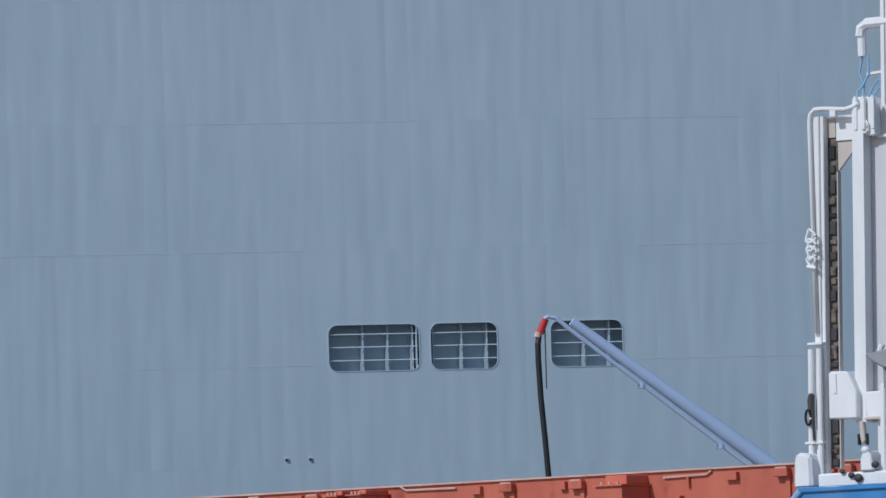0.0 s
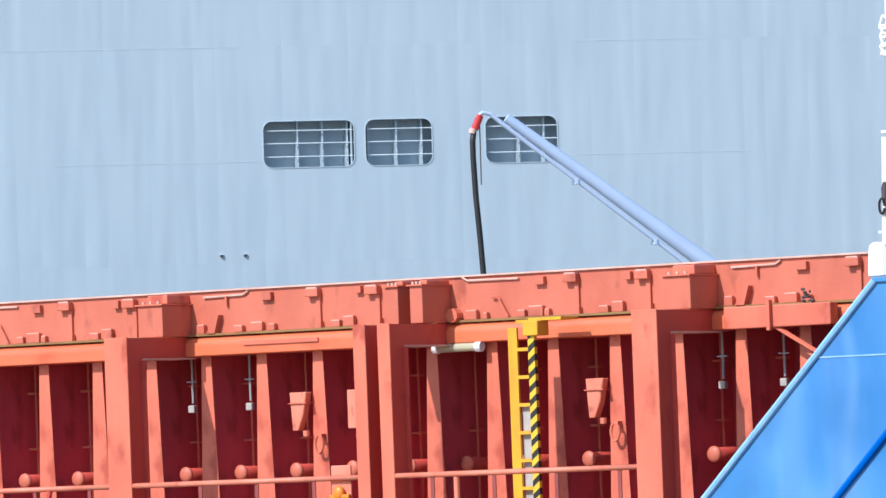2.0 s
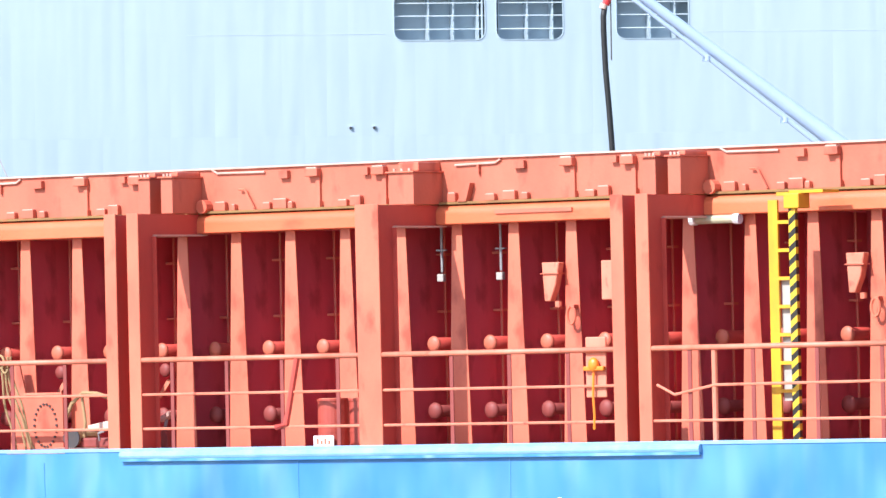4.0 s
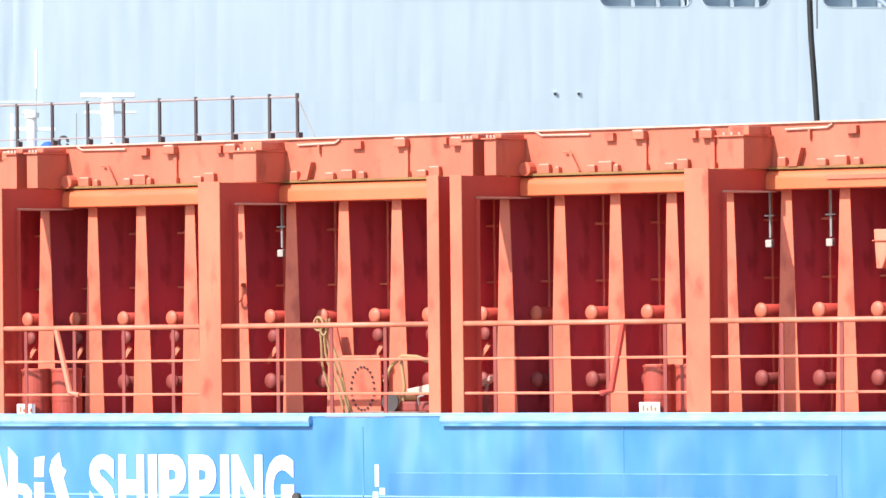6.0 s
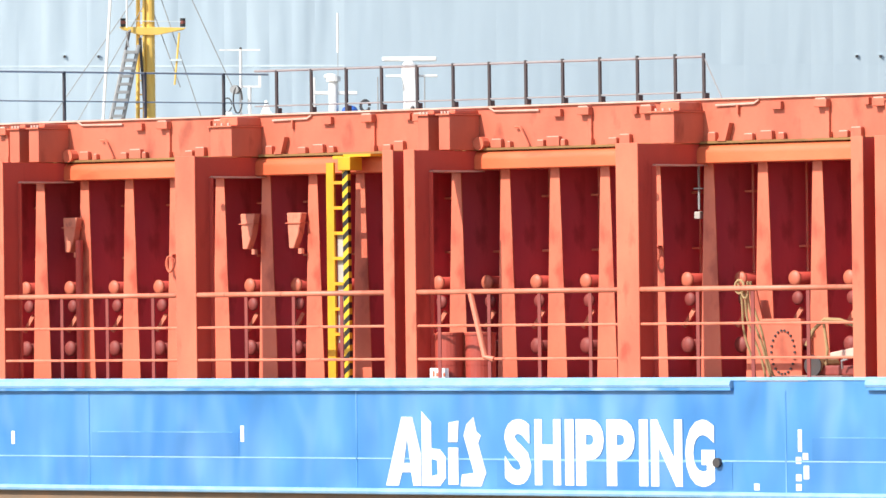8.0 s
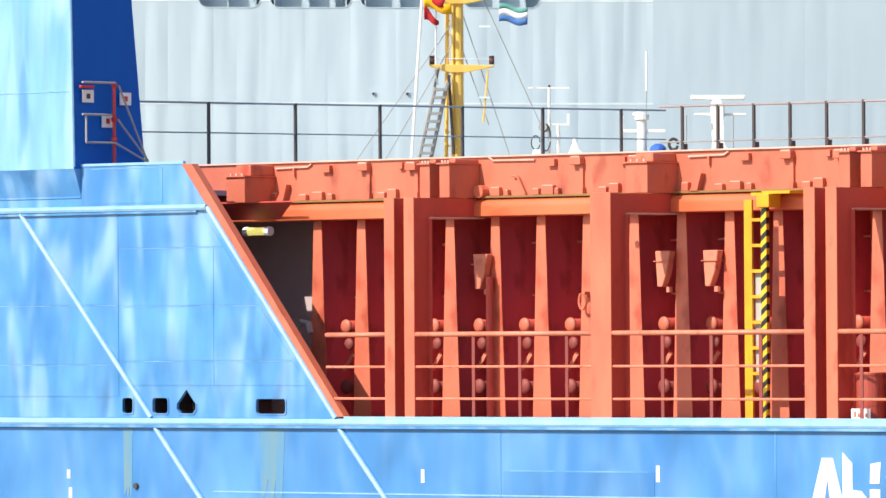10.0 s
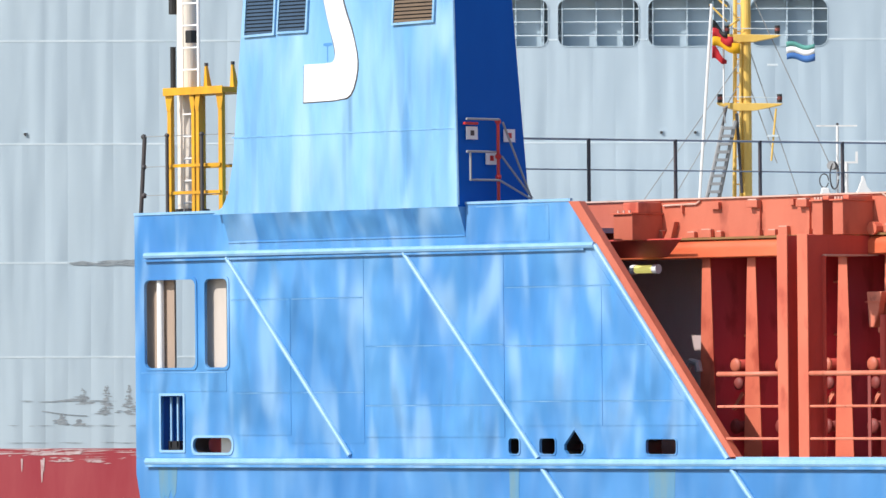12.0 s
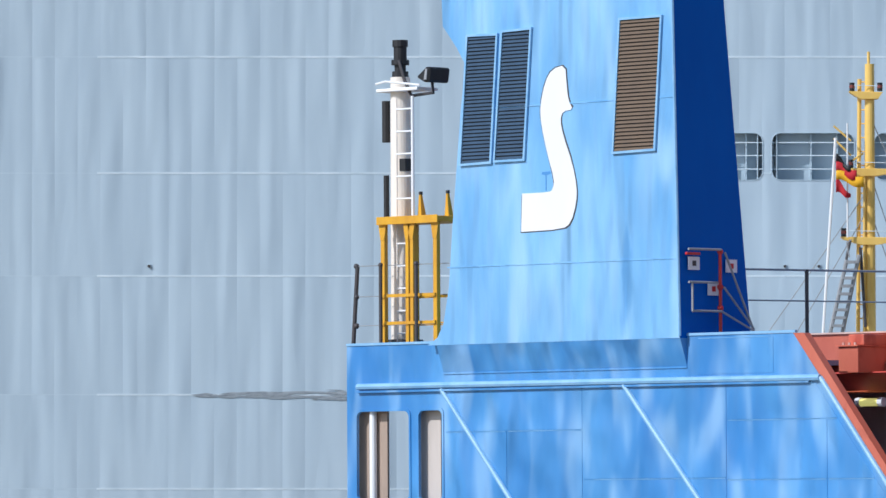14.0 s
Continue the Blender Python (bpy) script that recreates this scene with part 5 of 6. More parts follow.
        part("symbol", box(X + 0.015, X + 0.018, y - 0.03, y + 0.03, z - 0.03, z + 0.03), M_REDCAP if y > 0.2 else M_DARK, s)
    part("hydrant_pipe", rod((X + 0.08, 0.46, 2.95), (X + 0.08, 0.46, 3.95), 0.02, 8), M_REDCAP, f, "red pipe")
    for z in (3.28, 3.52, 3.93):
        part("valve", ball((X + 0.08, 0.46, z), 0.038, None, 8, 6), M_REDCAP, f)
    part("valve", box(X + 0.02, X + 0.06, -0.06, 0.16, 3.885, 3.915, 0.006), M_REDCAP, f)
    for p, q in (((-0.08, 3.95), (0.46, 3.95)), ((-0.08, 3.57), (0.40, 3.57)), ((-0.02, 3.57), (-0.02, 3.24)), ((-0.02, 3.24), (0.46, 3.24)), ((0.46, 3.24), (1.0, 3.02)), ((0.50, 3.52), (1.0, 3.04)), ((0.52, 3.92), (0.98, 3.05))):
        part("pipe", rod((X + 0.1, p[0], p[1]), (X + 0.1, q[0], q[1]), 0.014, 6), M_STEEL, f)


def stern_gear():
    """White light pole with a ladder in a yellow frame, and end of the poop rail."""
    y = 0.45
    p = part("light_pole", rod((-18.77, y, 2.9), (-18.80, y, 6.2), 0.15, 24, r2=0.12), M_POLE, ship, "cream light pole with black top")
    for z0, z1, r in ((6.17, 6.27, 0.10), (6.27, 6.35, 0.07), (6.35, 6.41, 0.11), (6.41, 6.57, 0.08), (6.57, 6.65, 0.095)):
        part("top_lamp", rod((-18.80, y, z0), (-18.80, y, z1), r, 14), M_BLACK, p)
    part("platform", box(-19.02, -18.3, y - 0.2, y + 0.15, 6.02, 6.06, 0.008), M_WHITE, p)
    part("platform_rail", tube([(-19.02, y - 0.2, 6.12), (-18.8, y - 0.25, 6.14), (-18.3, y - 0.15, 6.08)], 0.014, 6), M_WHITE, p)
    fl = part("floodlight", prism([(-18.27, 6.17), (-18.09, 6.29), (-18.02, 6.27), (-18.05, 6.10), (-18.13, 6.10)], y - 0.25, y + 0.1, bevel=0.02), M_BLACK, p, "black floodlight")
    part("flood_glass", prism([(-18.09, 6.265), (-18.06, 6.25), (-18.075, 6.13), (-18.12, 6.13)], y - 0.26, y - 0.25), M_STEEL, fl)
    part("cable", tube([(-18.72, y - 0.1, 6.4), (-18.62, y - 0.1, 6.15), (-18.5, y - 0.1, 5.96), (-18.12, y - 0.1, 5.98), (-18.14, y - 0.1, 6.12)], 0.02, 6), M_DARK, p)
    for x, mt in ((-18.68, M_POLE), (-18.40, M_WHITE)):
        part("ladder_stile", rod((x, y - 0.18, 3.0), (x, y - 0.18, 5.95), 0.02 if x > -18.5 else 0.010, 8), mt, p)
    for k in range(11):
        part("ladder_rung", rod((-18.68, y - 0.18, 3.1 + 0.27 * k), (-18.40, y - 0.18, 3.1 + 0.27 * k), 0.012, 6), M_WHITE, p)
    for z0, z1 in ((5.42, 5.92), (4.5, 5.02)):
        part("tube_lamp", rod((-19.00, y - 0.05, z0), (-19.00, y - 0.05, z1), 0.05 if z0 > 5 else 0.035, 10), M_BLACK, p)
    part("hook", box(-18.59, -18.49, y - 0.22, y - 0.12, 5.05, 5.2), M_BLACK, p)
    fr = part("pole_frame", box(-18.82, -17.80, y - 0.36, y + 0.28, 4.42, 4.49, 0.012), M_YELLOW, ship, "yellow steel support frame")
    part("frame_edge", box(-18.84, -17.78, y - 0.375, y - 0.36, 4.405, 4.50, 0.004), M_YELLOW, fr)

    def leg(x, yy, w=0.035):
        """An angle bar, open to the rear, with a splayed head."""
        m = part("frame_leg", box(x - w, x + w, y + yy - 0.008, y + yy + 0.008, 2.95, 4.42), M_YELLOW, fr)
        part("leg_flange", box(x + w - 0.012, x + w, y + yy + 0.008, y + yy + 0.05, 2.95, 4.42), M_YELLOW, m)
        part("leg_head", prism([(x - w, 4.22), (x + w, 4.22), (x + w + 0.035, 4.42), (x - w - 0.035, 4.42)], y + yy - 0.014, y + yy - 0.008), M_YELLOW, m)
        part("leg_foot", box(x - w - 0.03, x + w + 0.03, y + yy - 0.05, y + yy + 0.12, 2.95, 2.975), M_DARK, m)
    for x, yy, w in ((-18.78, -0.32, 0.032), (-18.345, -0.33, 0.026), (-18.265, -0.33, 0.026), (-17.87, -0.32, 0.032), (-18.02, 0.22, 0.035), (-18.80, 0.22, 0.03)):
        leg(x, yy, w)
    for z in (3.20, 3.53):
        part("frame_rail", box(-18.80, -17.85, y - 0.355, y - 0.335, z, z + 0.038), M_YELLOW, fr)
        part("frame_rail", box(-18.87, -18.2, y + 0.19, y + 0.21, z, z + 0.038), M_YELLOW, fr)
    for x in (-18.35, -17.88):
        h = part("horn", prism([(x - 0.034, 4.49), (x + 0.034, 4.49), (x + 0.016, 4.76), (x - 0.008, 4.78)], y - 0.12, y - 0.10), M_YELLOW, fr)
        part("horn_web", prism([(y - 0.10, 4.49), (y - 0.01, 4.49), (y - 0.08, 4.77), (y - 0.10, 4.78)], x - 0.006, x + 0.006, "x"), M_YELLOW, h)
        part("horn_cap", box(x - 0.012, x + 0.018, y - 0.125, y - 0.08, 4.76, 4.80, 0.004), M_DARK, h)
    for x in (-18.10, -18.72):
        strap = part("rail_standard", rod((x, y - 0.42, 2.95), (x, y - 0.42, 3.92), 0.022, 8), M_DARK, fr, "rusty black rail standard")
        part("strap_eye", ball((x, y - 0.42, 3.92), 0.03, None, 8, 6), M_DARK, strap)
    part("pole_foot", prism([(-18.98, 2.95), (-18.55, 2.95), (-18.62, 3.03), (-18.92, 3.03)], y - 0.18, y + 0.18), M_DARK, fr)
    part("rail_post", rod((-19.30, 0.12, 2.97), (-19.22, 0.12, 3.92), 0.026, 8), M_DARK, ship)
    for z in (3.2, 3.55, 3.92):
        part("rail_eye", ball((-19.24, 0.12, z), 0.035, None, 8, 6), M_DARK, ship)
        part("rail_wire", rod((-19.26, 0.12, z), (-17.5, 0.3, z), 0.006, 5), M_STEEL, ship)


def far_rails():
    """Railings beyond the hatch covers."""
    x = -15.9
    r = part("poop_railing", rod((x, 1.4, 3.84), (x, 13.2, 3.94), 0.013, 6), M_STEEL, ship)
    part("rail", rod((x, 1.4, 3.47), (x, 13.2, 3.55), 0.009, 6), M_STEEL, r)
    for k in range(-1, 6):
        y = 4.5 + 1.56 * k
        part("stanchion", box(x - 0.015, x + 0.015, y - 0.018, y + 0.018, 2.7, 3.85 + 0.0085 * (y - 1.4)), M_DARKRED, r)
    part("poop_deck", box(-19.2, -13.0, 1.3, 13.3, 2.6, 2.7), M_BLUE, ship)
    r = part("hatch_railing", rod((-10.95, 7.4, 3.74), (-3.83, 7.4, 3.70), 0.016, 6), M_STEEL, ship)
    part("rail", rod((-10.95, 7.4, 3.30), (-3.83, 7.4, 3.28), 0.010, 6), M_STEEL, r)
    for k in range(13):
        x = -3.83 if k == 0 else -4.26 - 0.575 * (k - 1)
        part("stanchion", box(x - 0.016, x + 0.016, 7.385, 7.415, 2.7, 3.74), M_DARK, r)
        part("clamp", box(x + 0.02, x + 0.05, 7.36, 7.44, 3.2, 3.27), M_DARK, r)
    part("stay_wire", rod((-3.83, 7.4, 3.7), (-3.4, 7.4, 2.9), 0.008, 5), M_STEEL, r)


def bow():
    part("bow_bulwark", prism([(13.98, 0.001), (24, 0.001), (24, 2.66), (16.65, 2.66)], 0, 0.03), M_HULL, ship)
    part("bulwark_edge", rod((13.98, -0.01, 0.0), (16.65, -0.01, 2.66), 0.035, 8), M_RIM, ship)
    part("bulwark_top", box(16.63, 24, -0.03, 0.06, 2.64, 2.69, 0.01), M_HULL, ship)
    # blue stiffener coloured navy for its shadow side
    part("bulwark_stay", rod((15.56, -0.02, 0.0), (17.98, -0.02, 2.45), 0.035, 8), M_NAVY, ship)
    part("bulwark_seam", box(15.97, 17.4, -0.006, 0, 1.935, 1.949), M_RIM, ship)
    part("forecastle_deck", box(16.6, 24, 0.05, 11, 2.55, 2.6), M_BLUE, ship)
    def lean(z):
        return 0.033 * (z - 2.7)

    def slab(x0, x1, z0, z1, y0, y1, bevel=0.0):
        """An upright bar that rakes forward a little."""
        return prism([(x0 + lean(z0), z0), (x1 + lean(z0), z0), (x1 + lean(z1), z1), (x0 + lean(z1), z1)], y0, y1, bevel=bevel)

    c = part("crane_column", slab(17.063, 17.175, 3.30, 6.40, 0.30, 0.44, 0.008), M_WHITE, ship, "white deck crane column")
    c.location = (0.055, 0, 0)
    part("column_panel", slab(17.10, 17.385, 3.30, 6.40, 0.44, 0.52, 0.006), M_PANEL, c, "light grey recessed column panel")
    part("panel_edge", slab(17.385, 17.40, 3.30, 6.40, 0.42, 0.53), M_WHITE, c)
    part("column_flange", slab(17.055, 17.185, 3.30, 6.36, 0.285, 0.30), M_WHITE, c)
    part("column_head", prism([(17.18, 6.40), (17.19, 6.46), (17.22, 6.49), (17.36, 6.48), (17.40, 6.42), (17.41, 6.10), (17.30, 6.10)], 0.32, 0.80, bevel=0.01), M_WHITE, c)
    for x in (17.20, 17.29, 17.40):
        part("head_cheek", prism([(x, 6.16), (x + 0.035, 6.16), (x + 0.045, 6.46), (x + 0.02, 6.50), (x - 0.01, 6.46)], 0.27, 0.31, bevel=0.006), M_WHITE, c)
    part("head_eye", tube([(17.315 + 0.035 * math.cos(k), 0.29, 6.19 + 0.06 * math.sin(k)) for k in np.arange(0, 6.5, 0.5)], 0.012, 6), M_WHITE, c)
    part("guide_post", slab(16.585, 16.66, 2.70, 6.33, 0.30, 0.38, 0.008), M_WHITE, c)
    part("guide_rail", slab(16.66, 16.70, 2.70, 6.33, 0.32, 0.40, 0.006), M_WHITE, c)
    part("guide_pipe", rod((16.555, 0.27, 2.72), (16.605, 0.27, 4.05), 0.032, 10), M_WHITE, c)
    part("guide_pipe", rod((16.665, 0.27, 2.72), (16.70, 0.27, 4.05), 0.030, 10), M_WHITE, c)
    for z, w in ((4.10, 0.09), (3.13, 0.13)):
        part("clamp", box(16.63 + lean(z) - w, 16.63 + lean(z) + 0.08, 0.23, 0.33, z - 0.012, z + 0.012, 0.004), M_WHITE, c)
    part("hoop", tube([(16.672, 0.28, 4.2), (16.685, 0.28, 6.28), (16.70, 0.28, 6.36), (16.75, 0.28, 6.40), (16.84, 0.28, 6.40), (17.10, 0.28, 6.375), (17.18, 0.28, 6.39), (17.26, 0.28, 6.42)], 0.024, 8), M_WHITE, c, "", True)
    part("hoop_clamp", box(16.93, 17.00, 0.26, 0.31, 6.31, 6.40, 0.006), M_WHITE, c)
    part("head_plate", slab(16.80, 17.06, 6.085, 6.33, 0.40, 0.44), M_WHITE, c)
    part("gusset", prism([(16.915, 6.085), (17.13, 6.085), (17.13, 6.02), (16.91, 5.786)], 0.42, 0.45), M_TAN, c)
    part("chain_guide", slab(16.685, 16.80, 2.87, 6.12, 0.42, 0.46), M_CHAIN, c, "dark greasy chain guide")
    part("guide_cap", slab(16.69, 16.79, 6.12, 6.31, 0.40, 0.45), M_TAN, c)
    part("guide_edge", slab(16.80, 16.812, 2.87, 5.78, 0.40, 0.46), M_TAN, c)
    rng = random.Random(3)
    z = 2.9
    while z < 6.05:
        h = rng.uniform(0.04, 0.14)
        off = rng.uniform(0, 0.035)
        part("chain_link", slab(16.69 + off, 16.79 - rng.uniform(0, 0.02), z, z + h, 0.395, 0.42, 0.006), (M_DARK, M_BLACK, M_CHAIN, M_DARK)[rng.randrange(4)], c)
        z += h + rng.uniform(0.015, 0.08)
    part("winch_case", prism([(16.835, 3.80), (16.86, 3.815), (17.03, 3.81), (17.07, 3.785), (17.155, 3.60), (17.145, 3.342), (16.825, 3.352)], 0.2, 0.7, bevel=0.012), M_WHITE, c)
    part("case_rib", box(16.89, 16.93, 0.188, 0.2, 3.60, 3.79), M_WHITE, c)
    part("cross_beam", box(17.21, 17.85, 0.28, 0.60, 3.345, 3.60, 0.012), M_WHITE, c)
    part("beam_rim", box(17.19, 17.85, 0.265, 0.60, 3.325, 3.352, 0.006), M_TAN, c)
    part("stand_pipe", slab(17.40, 17.46, 2.69, 3.665, 0.18, 0.24, 0.012), M_WHITE, c)
    part("stand_pipe", slab(17.27, 17.325, 2.80, 3.34, 0.34, 0.40, 0.012), M_WHITE, c)
    part("base", prism([(16.44, 2.68), (16.66, 2.68), (16.655, 2.99), (16.60, 3.03), (16.49, 3.035), (16.455, 2.98)], 0.1, 0.4, bevel=0.03), M_WHITE, c)
    part("base_block", box(16.70, 17.85, 0.15, 0.7, 2.68, 2.82, 0.02), M_WHITE, c)
    part("base_block", prism([(17.21, 2.82), (17.36, 2.82), (17.34, 2.96), (17.31, 3.02), (17.25, 3.02), (17.21, 2.94)], 0.12, 0.32, bevel=0.015), M_WHITE, c)
    part("base_block", box(17.50, 17.85, 0.2, 0.6, 2.82, 3.10, 0.03), M_WHITE, c)
    for x, z, r in ((17.10, 2.79, 0.03), (17.18, 2.76, 0.04), (17.38, 2.88, 0.035), (17.0, 2.83, 0.025), (17.27, 3.03, 0.035)):
        part("fitting", ball((x, 0.13, z), r, None, 8, 6, (1.3, 0.8, 1)), M_DARK if z < 2.9 else M_WHITE, c)
    part("shackle", prism([(17.155, 3.31), (17.20, 3.31), (17.22, 3.12), (17.18, 3.09), (17.16, 3.15)], 0.22, 0.28, bevel=0.008), M_TAN, c)
    for x in (17.135, 17.225):
        part("shackle_side", box(x - 0.012, x + 0.012, 0.23, 0.27, 3.08, 3.19, 0.005), M_BLACK, c)
    for z, r in ((5.16, 0.05), (5.07, 0.045), (4.99, 0.05), (4.90, 0.04)):
        part("hose_knot", tube([(16.665 + r * math.cos(k) + 0.02 * math.sin(2 * k + z * 9), 0.24, z + r * 1.3 * math.sin(k)) for k in np.arange(0, 6.5, 0.5)], 0.013, 6), M_WHITE, c)
    part("knot_bar", rod((16.62, 0.24, 4.86), (16.72, 0.24, 4.84), 0.02, 8), M_WHITE, c)
    part("hook", tube([(16.62, 0.22, 3.60), (16.635, 0.22, 3.5), (16.63, 0.22, 3.3), (16.635, 0.22, 3.15)], 0.016, 6), M_DARK, c)
    part("hook_eye", tube([(16.572 + 0.03 * math.cos(k), 0.22, 3.38 + 0.075 * math.sin(k)) for k in np.arange(0, 6.5, 0.5)], 0.013, 6), M_BLACK, c)
    part("hook_block", prism([(16.58, 3.45), (16.63, 3.44), (16.64, 3.60), (16.60, 3.62), (16.575, 3.55)], 0.2, 0.26, bevel=0.01), M_DARK, c)
    m = part("signal_mast", slab(17.28, 17.42, 6.10, 9.5, 0.46, 0.60, 0.01), M_WHITE, c)
    part("mast_groove", slab(17.33, 17.345, 6.15, 9.4, 0.455, 0.46), M_STEEL, m)
    part("mast_plate", box(17.38, 17.80, 0.40, 0.70, 6.08, 6.11, 0.006), M_WHITE, m)
    part("mast_arm", tube([(17.18, 0.5, 7.10), (17.19, 0.5, 7.18), (17.26, 0.5, 7.22), (17.55, 0.5, 7.22)], 0.055, 8), M_WHITE, m)
    part("mast_step", rod((17.24, 0.5, 6.72), (17.45, 0.5, 6.73), 0.018, 6), M_WHITE, m)
    part("arm_lamp", rod((17.19, 0.5, 6.90), (17.19, 0.5, 7.08), 0.045, 10), M_WHITE, m)
    for pts in ([(17.19, 0.5, 6.90), (17.15, 0.5, 6.74), (17.20, 0.5, 6.62), (17.17, 0.5, 6.46)], [(17.27, 0.48, 6.92), (17.27, 0.48, 6.72), (17.20, 0.48, 6.62), (17.13, 0.48, 6.56), (17.12, 0.48, 6.44)],
                [(17.47, 0.5, 6.66), (17.36, 0.5, 6.66), (17.30, 0.5, 6.60), (17.22, 0.5, 6.46)], [(17.47, 0.48, 6.57), (17.38, 0.48, 6.58), (17.33, 0.48, 6.52), (17.25, 0.48, 6.46)]):
        part("wire", tube(pts, 0.011, 5), M_RIM, m)
    sp = part("spot_lamp", prism([(17.375, 3.955), (17.44, 3.96), (17.62, 3.99), (17.75, 3.97), (17.75, 3.80), (17.60, 3.80), (17.45, 3.88)], 0.0, 0.16, bevel=0.02), M_STEEL, c)
    part("lamp_lug", rod((17.53, 0.05, 3.97), (17.57, 0.05, 4.04), 0.03, 8), M_WHITE, sp)
    part("lamp_stem", rod((17.58, 0.08, 3.62), (17.58, 0.08, 3.82), 0.03, 8), M_STEEL, sp)


def gull():
    g = thing("gull", Matrix(), "white gull in level flight with dark wing tips", "bird")
    body = ball((0, 0, 0), 0.075, None, 12, 8, (2.3, 0.9, 0.9))
    part("body", body, M_LINE, g, "", True)
    part("head", ball((-0.19, 0, 0.03), 0.045, None, 10, 8), M_LINE, g, "", True)
    part("beak", rod((-0.22, 0, 0.025), (-0.275, 0, 0.015), 0.012, 6, r2=0.003), M_YELLOW, g)
    part("tail", prism([(0.14, -0.03), (0.28, -0.06), (0.28, 0.06), (0.14, 0.03)], -0.005, 0.005, "z"), M_LINE, g)
    wings = []
    for s in (-1, 1):
        w = part("wing", prism([(-0.10, 0), (0.08, 0), (0.12, s * 0.20), (0.14, s * 0.36), (0.02, s * 0.34), (-0.08, s * 0.16)], -0.008, 0.008, "z"), M_GULLWING, g)
        w.location = (0, s * 0.05, 0.02)
        part("wing_tip", prism([(0.14, s * 0.36), (0.18, s * 0.50), (0.10, s * 0.46), (0.02, s * 0.34)], -0.006, 0.006, "z"), M_BLACK, w)
        wings.append(w)
    return g, wings


bunker_vessel()
F1 = BUNKER_AT @ pose(6.98, 0.2, 9.0)
F2 = BUNKER_AT @ pose(8.48, 0.2, 9.0)
flag_a = flag("flag", F1, "tattered black, red and gold flag on a white staff", 
              [(M_BLACK, 0.30, (0.78, 0.62), (0.48, 0.40), 0.0), (M_FLAGRED, 0.42, (0.62, 0.42), (0.42, 0.22), 0.1), (M_FLAGGOLD, 0.56, (0.44, 0.26), (0.30, 0.08), 0.2), (M_FLAGRED, 0.30, (0.30, 0.0), (-0.05, -0.12), 0.4)])
flag_b = flag("flag", F2, "small green, white and blue courtesy flag on a halyard", 
              [(M_FLAGGREEN, 0.58, (0.33, 0.22), (0.24, 0.15), 0.0), (M_LINE, 0.58, (0.22, 0.09), (0.15, 0.05), 0.0), (M_FLAGBLUE, 0.58, (0.09, -0.03), (0.05, -0.10), 0.0)])
ship_hull()
lettering()
coaming()
railing()
ladders()
coaming_gear()
house()
funnel()
stern_gear()
far_rails()
bow()

# ---- loose gear on the cargo ship's deck ----
aboard = []


def ship_pose(t):
    return pose(SHIP_X + 0.8 * (t - 7), SHIP_Y, SHIP_Z, 0, TRIM, 0)


def on_board(name, at, label, category, group=""):
    at = Matrix.Translation(at)
    ob = thing(name, ship_pose(0) @ at, label, category, group)
    aboard.append((ob, at))
    return ob


def deck_drums():
    dr = on_board("deck_drum", (6.63, 0.34, 0.006), "red painted steel drum standing by the rail", "drum", "drums on the side deck")
    part("shell", rod((0, 0, 0), (0, 0, 0.48), 0.165, 28), M_DRUM, dr)
    part("rim", rod((0, 0, 0.475), (0, 0, 0.50), 0.175, 28), M_DRUM, dr)
    part("hoop", rod((0, 0, 0.15), (0, 0, 0.165), 0.170, 28), M_DRUM, dr)
    part("lid", rod((0, 0, 0.50), (0, 0, 0.506), 0.15, 28), M_PALERED, dr)
    for x, y in ((6.98, 0.42), (-1.83, 0.34), (-1.50, 0.46)):
        at = Matrix.Translation((x, y, 0.006))
        aboard.append((copy_thing(dr, ship_pose(0) @ at), at))
    for x in (6.66, -1.80):
        p = on_board("notice_plate", (x, 0.12, 0.006), "small white notice plate with red marks, propped by the drums", "sign", "plates by the drums")
        part("plate", box(-0.13, 0.13, -0.006, 0.006, 0, 0.12, 0.003), M_LINE, p)
        for k in range(4):
            part("mark", box(-0.09 + 0.05 * k, -0.06 + 0.05 * k, -0.009, -0.006, 0.03, 0.09 - 0.02 * (k % 2)), M_RED, p)


def deck_winch():
    w = on_board("hose_winch", (3.25, 0.6, 0.006), "small hand winch with tan hose and a cream lid", "winch")
    part("tray", box(-0.6, 0.3, -0.35, 0.3, 0, 0.025), M_PALE, w)
    part("base", box(-0.28, 0.32, -0.15, 0.2, 0.025, 0.13, 0.02), M_STANCHION, w)
    part("drum", rod((-0.18, -0.2, 0.13), (-0.18, 0.15, 0.13), 0.085, 14), M_ROPE, w)
    part("flange", rod((-0.18, -0.215, 0.13), (-0.18, -0.2, 0.13), 0.11, 14), M_DARK, w)
    part("lid", prism([(-0.05, 0.26), (0.36, 0.33), (0.36, 0.23), (-0.03, 0.19)], -0.1, 0.2, bevel=0.01), M_PALE, w, "cream painted lid")
    part("hose", tube([(-0.34, -0.1, 0.34), (-0.25, -0.1, 0.50), (-0.10, -0.1, 0.61), (0.10, -0.1, 0.60), (0.30, -0.1, 0.54)], 0.022, 8), M_ROPE, w, "tan hose loop")
    part("hose", tube([(-0.12, -0.1, 0.61), (-0.07, -0.1, 0.3), (-0.10, -0.1, 0.05)], 0.018, 8), M_ROPE, w, "tan hose loop")
    part("crank", tube([(0.2, -0.2, 0.1), (0.22, -0.24, 0.18), (0.3, -0.24, 0.2)], 0.012, 6), M_STEEL, w)


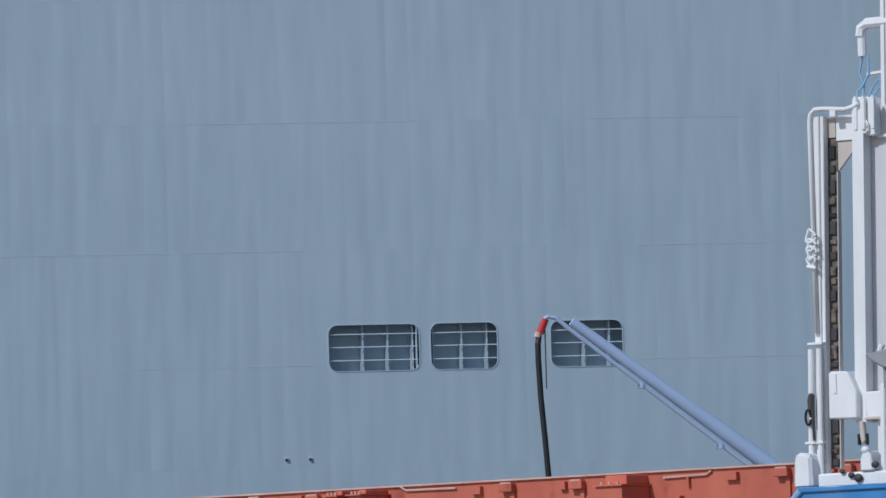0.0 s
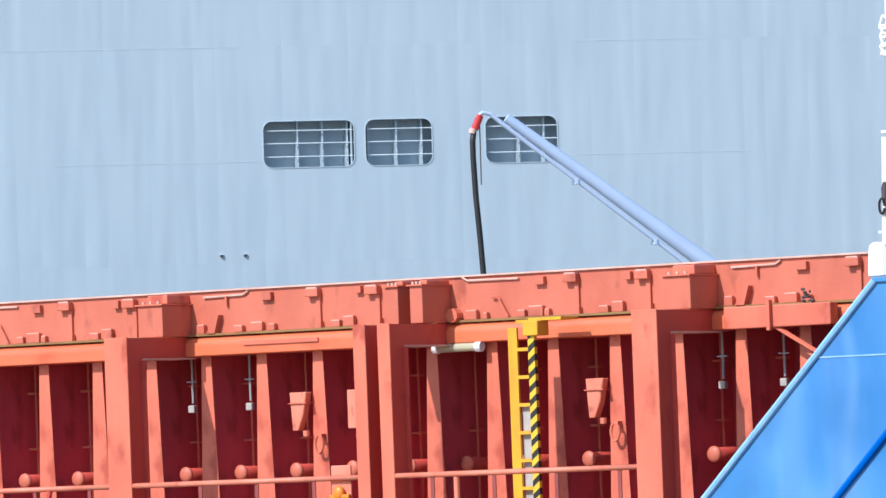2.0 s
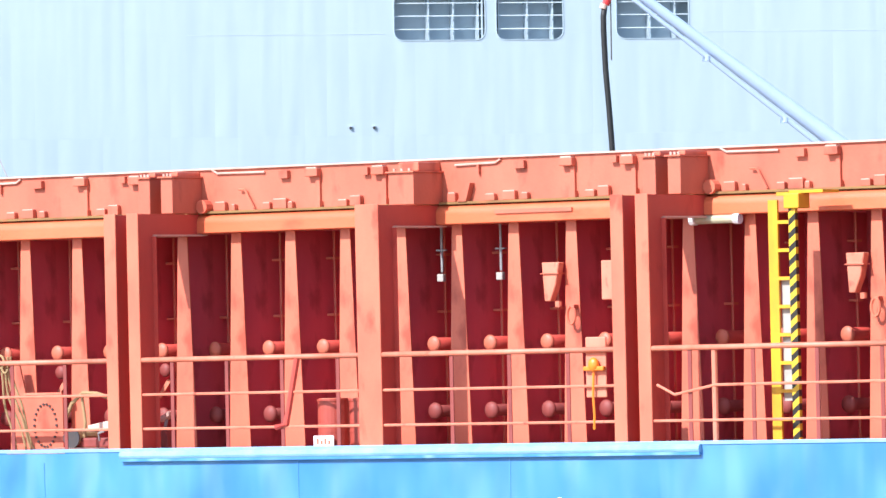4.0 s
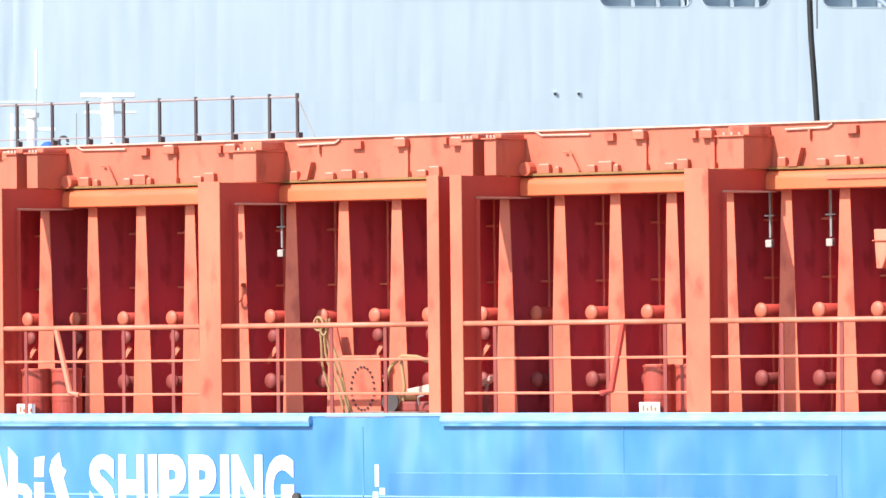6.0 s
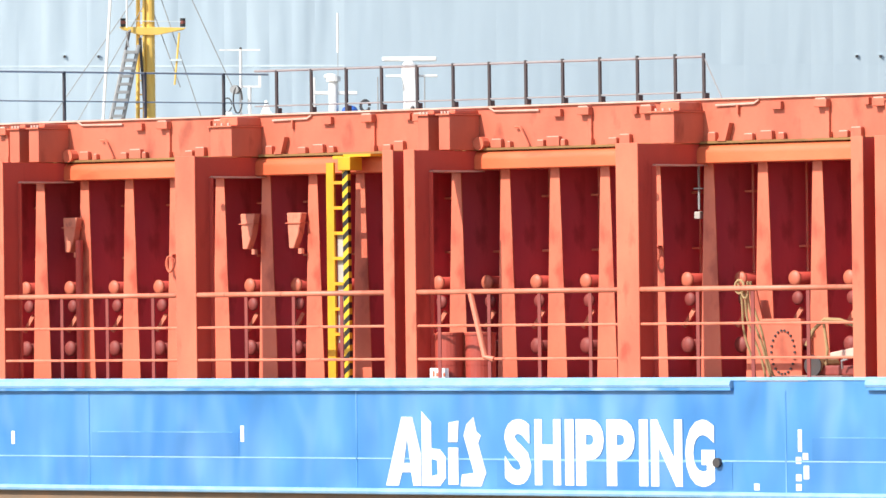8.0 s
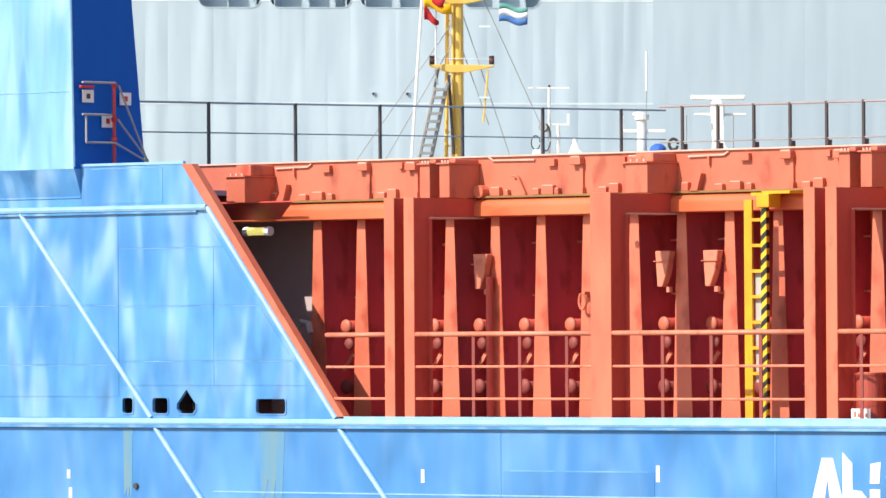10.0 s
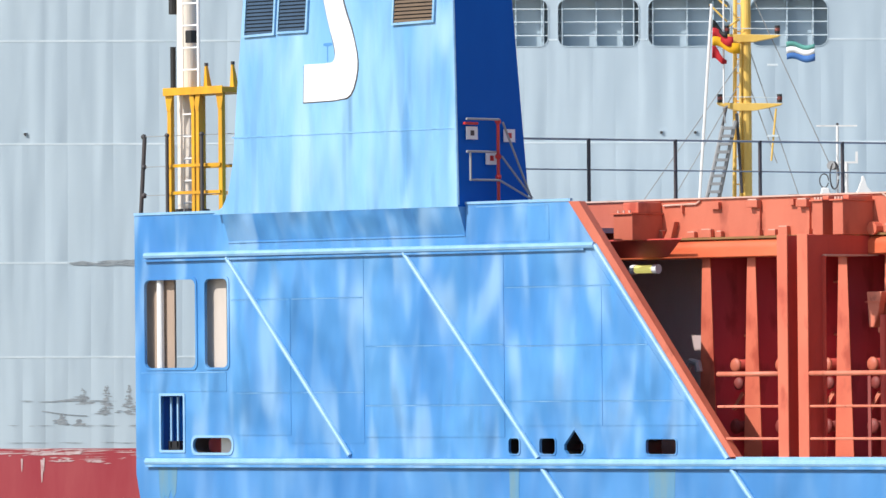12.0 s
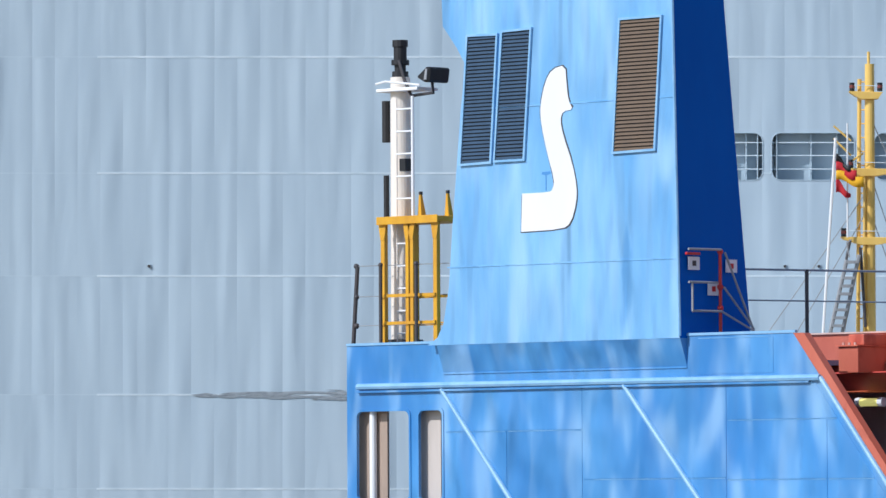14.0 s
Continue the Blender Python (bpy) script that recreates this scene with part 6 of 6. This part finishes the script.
def deck_ropes():
    for x, seed in ((2.44, 1), ):
        r = on_board("mooring_rope", (x, 0.25, 0.006), "frayed tan rope hung over the rail", "rope")
        rng = random.Random(seed)
        for j in range(4):
            a, b = 0.04 * j - 0.08, 0.07 * j - 0.04 + rng.random() * 0.1
            pts = [(a + (b - a) * f ** 2 + 0.02 * math.sin(9 * f + j), 0.02 * j - 0.2 * (1 - f), 1.0 * (1 - f) + 0.012) for f in np.linspace(0, 1, 12)]
            part("strand", tube(pts, 0.013, 6), M_ROPE, r)
        part("knot", tube([(-0.05 + 0.06 * math.cos(a), -0.21, 0.96 + 0.07 * math.sin(a)) for a in np.arange(0, 6.5, 0.5)], 0.014, 6), M_ROPE, r)
        part("knot", tube([(0.02 + 0.04 * math.cos(a), -0.21, 0.90 + 0.06 * math.sin(a)) for a in np.arange(0, 6.5, 0.5)], 0.012, 6), M_ROPE, r)
    t = on_board("deck_tackle", (4.20, 0.6, 0.006), "dark tackle block with a cream head on the deck", "tackle")
    part("block", prism([(-0.05, 0), (0.05, 0), (0.045, 0.16), (-0.02, 0.22), (-0.05, 0.14)], -0.05, 0.05, bevel=0.012), M_STANCHION, t)
    part("head", prism([(-0.07, 0.33), (0.07, 0.40), (0.07, 0.34), (-0.05, 0.28)], -0.05, 0.05, bevel=0.01), M_PALE, t)
    part("shank", rod((-0.02, 0, 0.2), (0.02, 0, 0.36), 0.018, 8), M_STEEL, t)


def rescue_float():
    f = on_board("rescue_float", (10.155, 0.06, 0.47), "orange rescue float with line on a red board at the rail", "float")
    part("board", box(-0.125, 0.125, 0.0, 0.025, 0, 0.61, 0.01), M_PALERED, f)
    part("float", ball((0, -0.04, 0.33), 0.062, None, 14, 10, (1, 0.7, 1.2)), M_ORANGE, f, "orange plastic float", True)
    part("strap", box(-0.12, 0.13, -0.06, -0.01, 0.27, 0.315, 0.01), M_ORANGE, f)
    part("line", tube([(0, -0.04, 0.25), (-0.012, -0.04, 0.03), (0, -0.04, -0.17), (-0.005, -0.04, -0.32)], 0.013, 6), M_ORANGE, f)


deck_drums()
deck_winch()
deck_ropes()
rescue_float()
bird, wing_pair = gull()


def motions():
    times = [2 * k for k in range(8)]
    walk(ship, [(t, ship_pose(t)) for t in times])
    for ob, at in aboard:
        walk(ob, [(t, ship_pose(t) @ at) for t in times])
    # the gull flies to the left behind the ship and comes out at its stern
    air = Matrix.Rotation(0.8, 4, "Z") @ Matrix.Translation((0, 110, 0))
    walk(bird, [(t, air @ pose(-5.35 - 5.4 * (t - 12.4), 0, 4.60 + 0.04 * math.sin(t * 6), 8, 0, 0)) for t in np.arange(0, 14.01, 0.5)])
    for s, w in zip((-1, 1), wing_pair):
        rows = [(k * 0.1, pose(0, s * 0.05, 0.02, s * (-8 - 50 * math.cos(2 * math.pi * (k * 0.1 - 12.5) / 0.3)), 0, 0)) for k in range(141)]
        walk(w, rows)
    for fl, m, ph in ((flag_a, F1, 0.0), (flag_b, F2, 1.3)):
        walk(fl, [(k * 0.5, m @ pose(0, 0, 0, 0, 2.5 * math.sin(k * 0.9 + ph), 12 * math.sin(k * 1.7 + ph))) for k in range(29)])


motions()
